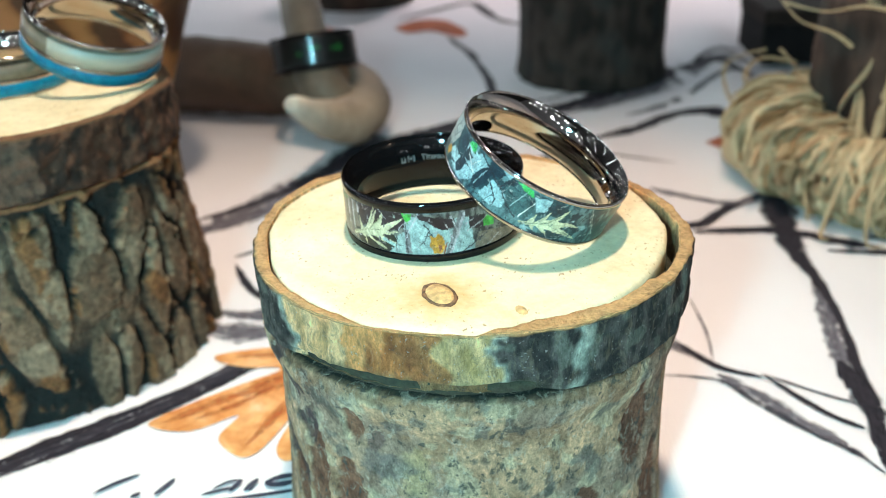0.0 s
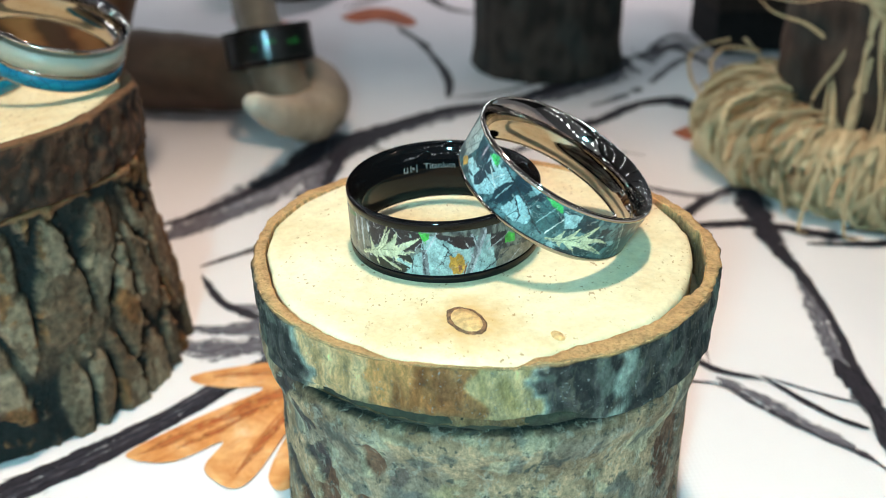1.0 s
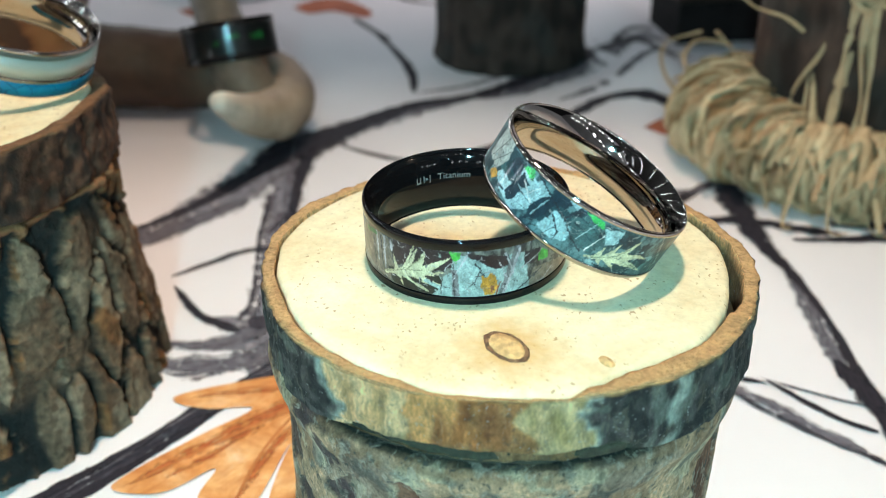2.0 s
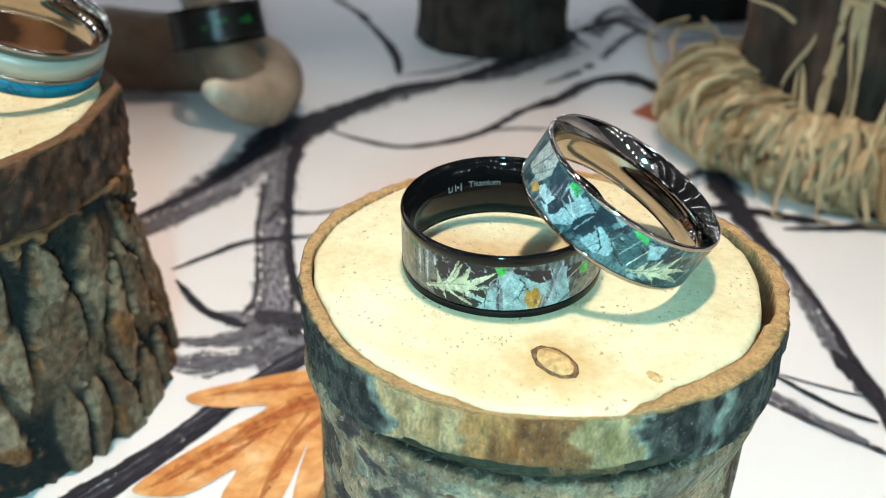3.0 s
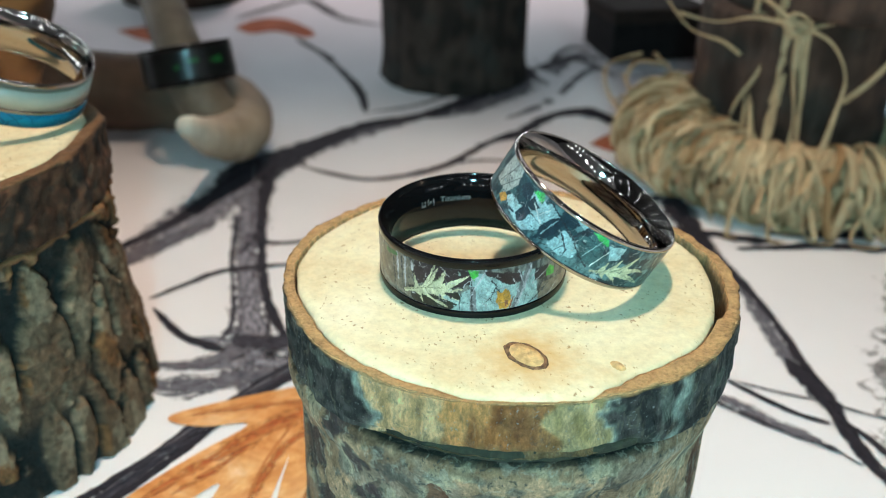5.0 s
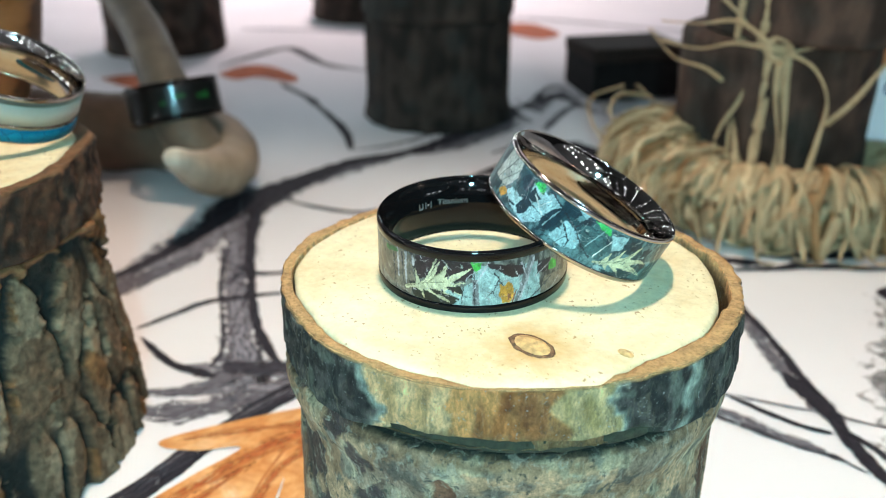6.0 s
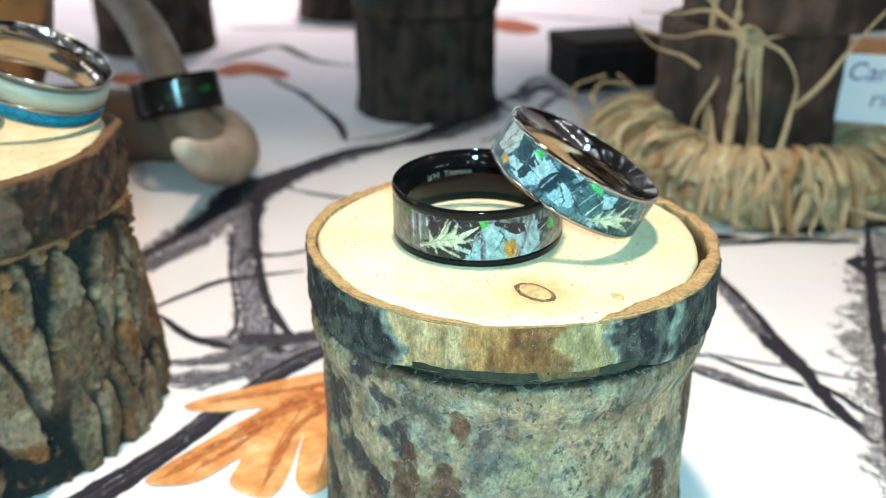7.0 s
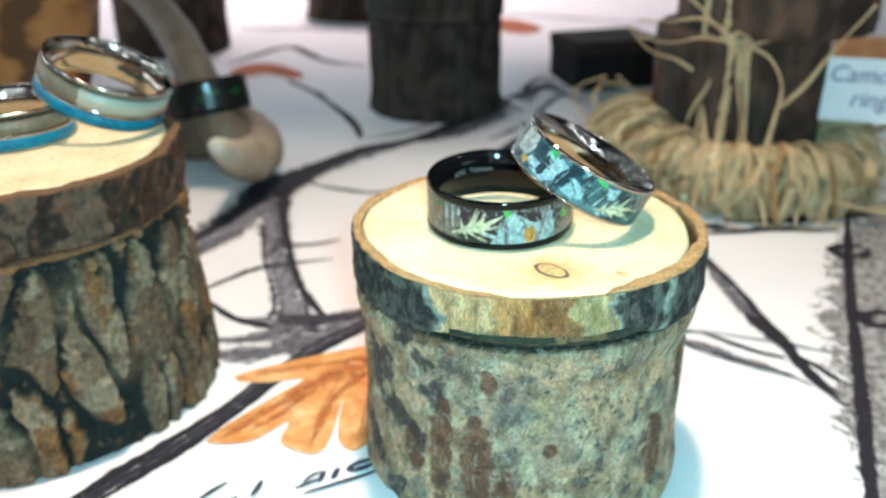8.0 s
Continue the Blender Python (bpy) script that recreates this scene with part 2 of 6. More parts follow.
def turquoise_material():
    m = Nodes("veined_turquoise", 0.3, spec=0.25)
    v = m.coords()
    cells = m.node("ShaderNodeTexVoronoi", Vector=v, Scale=420.0)
    cells.feature = "DISTANCE_TO_EDGE"
    c = m.ramp(m.noise(v, 500, 4), (0.3, (0.002, 0.16, 0.28)), (0.7, (0.004, 0.23, 0.36)))
    m.colour(m.blend(m.ramp(cells.outputs["Distance"], (0.010, 0.8), (0.03, 0.0)), c, (0.005, 0.05, 0.12)))
    return m.mat


def fibre_material(name, pale, deep):
    m = Nodes(name, 0.7, spec=0.3)
    rnd = m.node("ShaderNodeNewGeometry").outputs["Random Per Island"]
    n = m.noise(m.coords(), 260, 5, 0.6)
    k = m.math("ADD", m.math("MULTIPLY", rnd, 0.6), m.math("MULTIPLY", n, 0.45))
    m.colour(m.ramp(k, (0.15, deep), (0.5, mix(deep, pale, 0.65)), (0.85, pale)))
    m.bump(m.noise(m.coords(), 900, 4), 0.4, 0.0004)
    return m.mat


def antler_material():
    m = Nodes("weathered_antler", 0.55, spec=0.4)
    v = m.coords()
    att = m.node("ShaderNodeVertexColor")
    att.layer_name = "tint"
    n = m.noise(m.coords("Object", (1, 1, 1)), 160, 6, 0.6)
    m.colour(m.blend(1.0, att.outputs["Color"], m.ramp(n, (0.3, 0.7), (0.7, 1.15)), "MULTIPLY"))
    m.bump(n, 0.5, 0.001)
    return m.mat


def grained_wood_material():
    m = Nodes("orange_grained_wood", 0.45, spec=0.4)
    w = m.node("ShaderNodeTexWave", Vector=m.coords("Object", (0.6, 0.6, 1.5)), Scale=34.0, Distortion=7.0, Detail=4.0)
    w.inputs["Detail Scale"].default_value = 1.2
    n = m.noise(m.coords("Object", (1, 1, 0.15)), 200, 5)
    c = m.ramp(w.outputs["Fac"], (0.22, (0.05, 0.02, 0.008)), (0.45, (0.28, 0.11, 0.03)), (0.9, (0.48, 0.22, 0.07)))
    m.colour(m.blend(m.math("MULTIPLY", n, 0.5), c, (0.22, 0.10, 0.035)))
    return m.mat


TURQUOISE = turquoise_material()
RAFFIA = fibre_material("dry_raffia", (0.66, 0.51, 0.31), (0.27, 0.165, 0.08))
RAFFIA_DARK = fibre_material("brown_raffia", (0.44, 0.26, 0.12), (0.17, 0.085, 0.036))
ANTLER = antler_material()
GRAINED = grained_wood_material()
PAPER = plain("card_paper", (0.78, 0.80, 0.84), 0.7, vary=0.03)
BLUE_INK = plain("blue_pen_ink", (0.05, 0.06, 0.22), 0.6)
BOX_DARK = plain("dark_box_board", (0.010, 0.008, 0.008), 0.8, spec=0.15, vary=0.4)
BOX_LID = plain("brown_box_board", (0.022, 0.014, 0.011), 0.8, spec=0.15, vary=0.3)
WALL = plain("painted_wall", (0.08, 0.08, 0.084), 0.9, vary=0.05, scale=3)
PALE_WALL = plain("pale_painted_wall", (0.55, 0.55, 0.57), 0.9, vary=0.05, scale=3)
CEILING = plain("ceiling_paint", (0.06, 0.06, 0.063), 0.9, vary=0.05, scale=3)
CARPET = plain("grey_carpet", (0.12, 0.12, 0.13), 0.95, vary=0.3, scale=60)
TABLE_WOOD = plain("table_board", (0.25, 0.18, 0.12), 0.6, vary=0.2, scale=30)


def glow(name, colour, strength):
    mat = bpy.data.materials.new(name)
    mat.use_nodes = True
    b = mat.node_tree.nodes["Principled BSDF"]
    b.inputs["Base Color"].default_value = (0.8, 0.8, 0.8, 1)
    b.inputs["Emission Color"].default_value = (*colour, 1)
    b.inputs["Emission Strength"].default_value = strength
    return mat


# ---- the setting ----
def slab(name, x0, x1, y0, y1, z0, z1, material, label, category):
    bm = bmesh.new()
    box(bm, x0, x1, y0, y1, z0, z1)
    ob = part(name, bm, material, None, label, soft=False)
    return tagged(ob, "", category, kind="structure")


slab("floor", -2.6, 2.8, -2.2, 3.2, -0.85, -0.75, CARPET, "dark grey carpeted floor of the room", "floor")
slab("ceiling", -2.6, 2.8, -2.2, 3.2, 1.75, 1.85, CEILING, "plain dark ceiling over the room", "ceiling")
slab("wall_north", -2.6, 2.8, 3.2, 3.3, -0.75, 1.75, WALL, "plain dark grey painted wall", "wall")
slab("wall_south", -2.6, 2.8, -2.3, -2.2, -0.75, 1.75, PALE_WALL, "plain pale grey painted wall", "wall")
slab("wall_west", -2.7, -2.6, -2.2, 3.2, -0.75, 1.75, WALL, "plain dark grey painted wall", "wall")
slab("wall_east", 2.8, 2.9, -2.2, 3.2, -0.75, 1.75, WALL, "plain dark grey painted wall", "wall")

TX0, TX1, TY0, TY1 = -0.65, 0.95, -0.40, 1.10
table = thing("display_table", (0.15, 0.35, -0.75), "wooden display table under a printed cloth", "table")
bm = bmesh.new()
box(bm, TX0 - 0.15, TX1 - 0.15, TY0 - 0.35, TY1 - 0.35, 0.722, 0.744, 0.002)
part("tabletop", bm, TABLE_WOOD, table, soft=False)
for lx in (TX0 + 0.1, TX1 - 0.1):
    for ly in (TY0 + 0.1, TY1 - 0.1):
        bm = bmesh.new()
        box(bm, lx - 0.175, lx - 0.125, ly - 0.375, ly - 0.325, 0, 0.722, 0.002)
        part("leg", bm, TABLE_WOOD, table, soft=False)


# things that keep the cloth flat under them: centre and radius
RESTS = [((0, 0), 0.03), ((-0.0832, 0.0458), 0.036), ((0.115, 0.113), 0.05), ((0.05, 0.2225), 0.03), ((-0.05, 0.16), 0.06), ((-0.049, 0.376), 0.04), ((0.064, 0.447), 0.045)]


def cloth_z(x, y):
    """The cloth's height: flat at the front, with soft folds towards the back."""
    far = smooth(0.09, 0.2, y)
    z = 0.0022 * far * (1 - 0.6 * smooth(0.28, 0.36, y)) * noise.noise(Vector((x * 16, y * 16, 3.1)))
    ridge = math.exp(-((x - 0.092 - 0.15 * (y - 0.19)) / 0.012) ** 2) * smooth(0.145, 0.18, y) * (1 - smooth(0.25, 0.32, y))
    z += 0.006 * ridge
    z += 0.0010 * smooth(0.25, 0.4, y) * math.sin(x * 38 + 5 * noise.noise(Vector((x * 6, y * 6, 0))))
    for (cx, cy), r in RESTS:
        z *= smooth(r * 0.8, r * 1.5, math.hypot(x - cx, y - cy))
    return z


def cloth():
    nx, ny = 260, 250
    verts = []
    for j in range(ny):
        y = TY0 + (TY1 - TY0) * j / (ny - 1)
        for i in range(nx):
            x = TX0 + (TX1 - TX0) * i / (nx - 1)
            verts.append((x, y, cloth_z(x, y)))
    top = len(verts)
    verts += [(x, y, -0.005) for x, y, z in verts]
    faces = grid_faces(ny, nx, False)
    faces += [tuple(top + k for k in f[::-1]) for f in faces]
    border = [i for i in range(nx)] + [j * nx + nx - 1 for j in range(1, ny)] + [(ny - 1) * nx + i for i in range(nx - 2, -1, -1)] + [j * nx for j in range(ny - 2, 0, -1)]
    for a, b in zip(border, border[1:] + border[:1]):
        faces.append((a, top + a, top + b, b))
    ob = sheet("tablecloth", verts, faces, CLOTH, None)
    return tagged(ob, "white tablecloth printed with charcoal branches and orange leaves", "tablecloth", kind="structure")


tablecloth = cloth()
LAYER = [0.00006]


def next_layer():
    LAYER[0] += 0.000004
    return LAYER[0]


def stroke(name, points, widths, material=None, label=""):
    """A brushed stroke of print along points given in millimetres."""
    path = spline([(x / 1000, y / 1000, 0) for x, y in points], 10)
    lift = next_layer()
    verts, uvs, run = [], [], random.random() * 20
    n = len(path)
    cols = 7
    for i, p in enumerate(path):
        d = (path[min(i + 1, n - 1)] - path[max(i - 1, 0)]).normalized()
        s = Vector((-d.y, d.x, 0))
        t = i / (n - 1) * (len(widths) - 1)
        k = min(int(t), len(widths) - 2)
        w = 1.25 * (widths[k] + (widths[k + 1] - widths[k]) * (t - k)) / 1000
        w *= (1 + 0.25 * noise.noise(Vector((p.x * 150, p.y * 150, lift * 1e5)))) * (0.35 + 0.65 * min(1.0, 6 * min(i, n - 1 - i) / n))
        if i:
            run += (p - path[i - 1]).length / 0.006
        for c in range(cols):
            q = p + s * w * (c / (cols - 1) - 0.5)
            verts.append((q.x, q.y, cloth_z(q.x, q.y) + lift))
            uvs.append((run, c / (cols - 1) * max(0.4, w / 0.006)))
    # across, each stroke runs from 0 to 1
    uvs = [(u, (i % cols) / (cols - 1)) for i, (u, v) in enumerate(uvs)]
    return sheet(name, verts, grid_faces(n, cols, False), material or INK, tablecloth, label, uvs=uvs)


def patch(name, points, material, label="", steps=6):
    """A printed patch with a smooth closed outline in millimetres."""
    ring = [(x / 1000, y / 1000, 0) for x, y in points]
    path = spline(ring + ring[:1], steps)[:-1]
    lift = next_layer()
    bm = bmesh.new()
    vs = [bm.verts.new((p.x, p.y, cloth_z(p.x, p.y) + lift)) for p in path]
    es = [bm.edges.new((a, b)) for a, b in zip(vs, vs[1:] + vs[:1])]
    bmesh.ops.triangle_fill(bm, edges=es, use_beauty=True)
    for f in bm.faces:
        if f.normal.z < 0:
            f.normal_flip()
    return part(name, bm, material, tablecloth, label, soft=False)


# the dark tree and its boughs, over a grey wash
stroke("printed_branch", [(-25, 160), (-29, 120), (-31, 88), (-32, 66), (-33, 40)], [19, 12, 9, 10, 22], FAINT)
stroke("printed_branch", [(-62, 98), (-40, 124), (-22, 148), (4, 166), (30, 180)], [8, 16, 20, 12, 11], FAINT)
stroke("printed_branch", [(30, 178), (52, 188), (82, 210), (116, 232)], [12, 14, 16, 10], FAINT)
stroke("printed_branch", [(12, 186), (34, 194), (60, 210), (90, 236)], [3, 4, 4, 3], FAINT)
stroke("printed_branch", [(54, 170), (74, 182), (100, 200), (130, 212)], [4, 7, 6, 4], FAINT)
stroke("printed_branch", [(-58, 50), (-44, 44), (-26, 48), (-8, 60)], [5, 9, 10, 6], FAINT)
stroke("printed_branch", [(-27, 150), (-30, 117), (-31.5, 88), (-31.5, 69), (-32, 48)], [12, 9, 8, 8, 15], MOTTLED)
stroke("printed_branch", [(-21, 152), (-26, 120), (-28, 92), (-28, 70), (-25, 54)], [7, 2.6, 2.0, 2.2, 2.4])
stroke("printed_branch", [(-31, 118), (-34.5, 96), (-35, 76), (-36, 62), (-41, 55)], [1.0, 1.4, 1.2, 1.8, 1.0], STREAKED)
stroke("printed_branch", [(-26, 108), (-30, 100), (-33, 93)], [2.0, 2.6, 1.5], STREAKED)
stroke("printed_branch", [(-44, 60), (-34, 56), (-22, 52), (-12, 48)], [2, 7, 9, 4], MOTTLED)
stroke("printed_branch", [(-46, 50), (-34, 49), (-22, 46)], [2, 6, 3], MOTTLED)
stroke("printed_branch", [(-36, 128), (-30, 140), (-20, 149), (-6, 162), (10, 174), (28, 180), (48, 193), (78, 216), (110, 240)], [11, 18, 12, 8, 6, 6, 7, 8, 6])
stroke("printed_branch", [(-26, 140), (-36, 122), (-46, 108), (-57, 97), (-70, 87)], [10, 13, 12, 10, 8], MOTTLED)
stroke("printed_branch", [(-22, 147), (-36, 130), (-46, 116), (-57, 105), (-70, 95)], [12, 6, 3.5, 2.2, 1.8])
stroke("printed_branch", [(-38, 112), (-48, 104), (-58, 96), (-70, 88)], [6, 8, 8, 7], FAINT)
stroke("printed_branch", [(-17, 147), (-6, 136), (5, 130), (23, 134), (36, 144), (52, 158)], [2, 2.2, 2.4, 3, 3, 1.5])
stroke("printed_branch", [(23, 135), (32, 137), (44, 135), (60, 128)], [1.6, 1.8, 1.4, 0.8])
stroke("printed_branch", [(-31, 103), (-24, 97), (-13, 98)], [2.5, 2, 1.2])
stroke("printed_branch", [(-52, 77), (-44, 82), (-36, 86), (-18, 86)], [1.6, 1.8, 2.2, 1.6])
stroke("printed_branch", [(-51, 73), (-45, 61), (-37, 54)], [1.5, 2.2, 3])
stroke("printed_branch", [(-30, 56), (-42, 51), (-52, 52)], [7, 6, 3], FAINT)
stroke("printed_branch", [(-36, 58), (-26, 54), (-14, 56)], [6, 7, 4], STREAKED)
stroke("printed_branch", [(-10, 52), (-26, 44.5), (-34, 38), (-42, 31), (-50, 23), (-60, 15), (-71, 7), (-84, -4)], [5, 5, 4.5, 4.5, 5.5, 6, 7, 7], STREAKED)
stroke("printed_branch", [(-10, 54), (-26, 46.5), (-34, 40), (-42, 33.2), (-50, 25.4), (-60, 17.5), (-71, 9.5), (-84, -1)], [1.4, 1.6, 1.6, 1.4, 1.6, 1.8, 1.8, 1.6])
stroke("printed_branch", [(-12, 50), (-26, 42.6), (-34, 36.2), (-42, 29), (-50, 20.8), (-60, 12.6), (-71, 4.6)], [1.6, 1.8, 1.4, 1.8, 1.4, 2.0, 1.4])
stroke("printed_branch", [(4, 266), (10, 238), (13, 210), (11, 186)], [2.5, 3, 3.5, 3])
stroke("printed_branch", [(-2, 286), (4, 266), (10, 251)], [3, 3, 2])
stroke("printed_branch", [(-26, 326), (-9, 346), (10, 360), (21, 318), (38, 300)], [4, 5, 6, 5, 3])
stroke("printed_branch", [(38, 148), (53, 155), (70, 168), (86, 160), (96, 140)], [3, 5, 5, 6, 5])
stroke("printed_branch", [(60, 205), (80, 222), (94, 214), (100, 190)], [5, 7, 7, 5])
stroke("printed_branch", [(-10, 420), (30, 400), (80, 380), (140, 370)], [8, 6, 8, 6], FAINT)
stroke("printed_branch", [(140, 420), (200, 380), (260, 340)], [9, 7, 6], FAINT)
# boughs beside the small stump
stroke("printed_branch", [(73.2, 60.4), (70.0, 44.3), (66.5, 28.7), (64.9, 15.4)], [4, 5, 5, 3], FAINT)
stroke("printed_branch", [(80.9, 113.5), (75.2, 85.6), (73.3, 70.9), (73.2, 60.4), (72.7, 48.5)], [9, 7, 4.5, 3, 1.5], INK)
stroke("printed_branch", [(73.2, 65.5), (72.6, 49.7), (70.5, 36.1), (68.0, 25.1), (66.1, 13.8)], [1, 1.8, 1.6, 2.5, 3], INK)
stroke("printed_branch", [(66.0, 28.7), (66.0, 22.6), (66.0, 16.9), (64.7, 8.0)], [2.5, 4, 4.5, 2], INK)
stroke("printed_branch", [(44.9, 89.3), (55.0, 87.0), (65.8, 96.8), (76.5, 104.3)], [4, 3.5, 3, 4], INK)
stroke("printed_branch", [(49.1, 110.1), (59.1, 103.0), (66.6, 99.6), (75.7, 101.8)], [5, 4, 4, 5], FAINT)
stroke("printed_branch", [(54.1, 83.3), (68.6, 83.6), (78.1, 80.8), (84.2, 76.5), (92.6, 72.5)], [3, 4, 4, 5, 4], INK)
stroke("printed_branch", [(36.1, 38.8), (39.6, 33.7), (44.0, 28.9)], [4, 3.5, 2], FAINT)
stroke("printed_branch", [(39.0, 35.7), (43.8, 28.3), (51.0, 24.1)], [1.2, 1.8, 1.2], INK)
stroke("printed_branch", [(51.3, 25.0), (56.1, 16.5), (59.1, 12.3), (62.5, 9.5)], [1.0, 1.5, 1.2, 1.8], INK)
stroke("printed_branch", [(50.9, 25.4), (56.7, 20.9), (62.7, 16.7), (67.7, 14.0)], [0.8, 0.9, 0.8, 0.9], DRY)
stroke("printed_branch", [(31.8, 25.9), (43.1, 23.7), (47.8, 16.9), (54.1, 8.7), (58.5, 4.1), (61.0, -1.2)], [0.8, 1.2, 2.2, 2.0, 1.8, 1.0], DRY)
stroke("printed_branch", [(43.5, 25.4), (49.2, 18.4), (54.5, 9.8), (58.2, 5.5)], [3, 4, 4, 3], FAINT)
stroke("printed_branch", [(45.2, 52.3), (45.2, 39.3), (43.9, 29.8)], [0.7, 0.9, 0.5], FAINT)
stroke("printed_branch", [(65.3, 14.6), (63.3, 3.2), (62.8, -4.7), (62.9, -10.5)], [2.2, 3.0, 2.0, 1.5], INK)
stroke("printed_branch", [(64.9, 9.9), (66.4, 4.2), (67.0, -1.0), (68.4, -4.3)], [1.0, 1.4, 1.6, 1.4], INK)
stroke("printed_branch", [(65.8, 14.4), (70.2, 10.4), (75.6, 6.3)], [0.9, 1.1, 1.0], DRY)
stroke("printed_branch", [(80.4, 71.8), (92.2, 70.0), (102.8, 68.7), (118.0, 62.2)], [2, 3, 4, 3], INK)
stroke("printed_branch", [(92, 78), (111, 73), (130, 71), (160, 66)], [4, 5, 5, 4])
dry = random.Random(5)
for pts in ([(-10, 52), (-26, 44.5), (-42, 31), (-60, 15), (-84, -4)], [(-27, 152), (-30, 117), (-31.5, 88), (-32, 46)], [(48, 193), (78, 216), (110, 240)]):
    for k in range(3):
        ox, oy = dry.uniform(-4, 4), dry.uniform(-3, 3)
        cut_a, cut_b = (0, len(pts)) if len(pts) < 4 else (dry.choice((0, 1)), len(pts) - dry.choice((0, 1)))
        stroke("printed_branch", [(x + ox + dry.uniform(-1, 1), y + oy + dry.uniform(-1, 1)) for x, y in pts[cut_a:cut_b]], [0.5, dry.uniform(0.7, 1.6), dry.uniform(0.5, 1.1), 0.4], DRY if k else FAINT)
stroke("birch_trunk_print", [(152, 76), (110, 36), (80, -2), (60, -34), (30, -80)], [30, 28, 27, 26, 26], BIRCH, "grey birch trunk print")
stroke("printed_branch", [(127, 70), (96, 31), (69, -5), (48, -33), (30, -60)], [3, 2.4, 3, 2.5, 2.5])
for cx, cy, r in ((93, 17, 4.5), (112, 50, 5)):
    stroke("printed_knot", [(cx + r * math.cos(a), cy + 0.7 * r * math.sin(a)) for a in (0, 1.2, 2.4, 3.6, 4.8, 6.1)], [3, 3.4, 3])
# orange oak leaf
patch("printed_leaf", [(-14, 40), (-30, 39), (-45, 36.5), (-46.5, 34), (-41, 31.5), (-34, 30.5), (-42, 25), (-52, 17.5), (-53, 14.5), (-46, 13), (-39, 17), (-41, 11.5), (-39, 8), (-35.5, 6), (-32.5, 9.5),
      (-28, 21), (-30, 14), (-31, 8), (-29, 4.8), (-25, 7), (-20, 10), (-14, 18), (-8, 30)], LEAF, "orange watercolour oak leaf print", 5)
for pts, w in (([(-8, 36), (-26, 31), (-40, 23), (-51, 15.5)], [6, 7, 5, 2]), ([(-12, 34), (-26, 35), (-43, 35)], [3, 3, 1.5]), ([(-16, 32), (-28, 24), (-36, 9)], [4, 3, 2]), ([(-46, 16), (-40, 20), (-34, 25)], [1.5, 3, 2])):
    stroke("leaf_wash", pts, w, RUST_WASH)
for vein in ([(-10, 36), (-24, 31), (-32, 27), (-42, 21), (-52, 15)], [(-22, 32), (-32, 36), (-44, 35)], [(-26, 30), (-32, 20), (-36, 9)], [(-20, 30), (-24, 18), (-28, 7)]):
    stroke("leaf_vein", vein, [0.5, 0.4, 0.25], VEIN)
# leaves further back
patch("printed_leaf", [(-27, 308), (-16, 322), (-4, 318), (6, 296), (2, 286), (-10, 298), (-20, 296)], RUSTY, "rust orange leaf print")
patch("printed_leaf", [(-76, 312), (-62, 318), (-48, 300), (-50, 286), (-64, 294)], RUSTY, "rust orange leaf print")
patch("printed_leaf", [(130, 400), (150, 395), (156, 365), (142, 355), (132, 372)], RUSTY, "rust orange leaf print")
patch("printed_leaf", [(72, 143), (82, 150), (88, 142), (79, 134)], RUSTY, "rust red leaf print")
patch("printed_leaf", [(258, 240), (300, 290), (330, 285), (310, 250), (280, 225)], LEAF, "orange watercolour leaf print")
# illegible script printed at the front
for pts, w in (([(-57, -1.6), (-54, 0.8), (-51, 2.6)], 0.7), ([(-47.6, -2.2), (-46.4, -0.4), (-45.4, 1.4)], 0.9), ([(-51, -2.6), (-49.8, -1.6)], 0.7), ([(-40.5, -2.4), (-38, -1.5), (-35.8, -1.0)], 0.6), ([(-39, -1.2), (-37, 0.3), (-35.2, 0.7)], 0.5),
               ([(-36.4, -1.9), (-35.6, -0.4), (-35.0, 0.8)], 0.8), ([(-34.2, -1.8), (-33.3, -0.4), (-32.6, 0.9)], 0.9), ([(-31, -0.6), (-28.5, -0.4), (-26, 0.6)], 1.0), ([(-31, 0.4), (-28.5, 1.3), (-26, 1.5)], 0.9), ([(-30.6, -0.8), (-30.8, 0.0), (-30.2, 0.9)], 1.0),
               ([(-39.5, -4.0), (-32, -2.9), (-24, -1.4)], 0.7)):
    stroke("script_bar", pts, [0.6 * w, w, 0.5 * w], SCRIPT)


# ---- log boxes ----
def vor(x, y, z):
    d, p = noise.voronoi(Vector((x, y, z)))
    return d[1] - d[0], p[0]


def cell_value(p):
    return (math.sin(p.x * 127.1 + p.y * 311.7 + p.z * 74.7) * 43758.5453) % 1.0


def fbm(p, octaves=4):
    total, gain = 0.0, 1.0
    for k in range(octaves):
        total += gain * noise.noise(p * (2.0 ** k) + Vector((k * 7.1, 0, k * 3.3)))
        gain *= 0.55
    return total


def blotch(deg, z, at_deg, at_z, wide, tall):
    """1 on the rim of an upright patch, less inside it."""
    return math.hypot((deg - at_deg) / wide, (z - at_z) / tall)


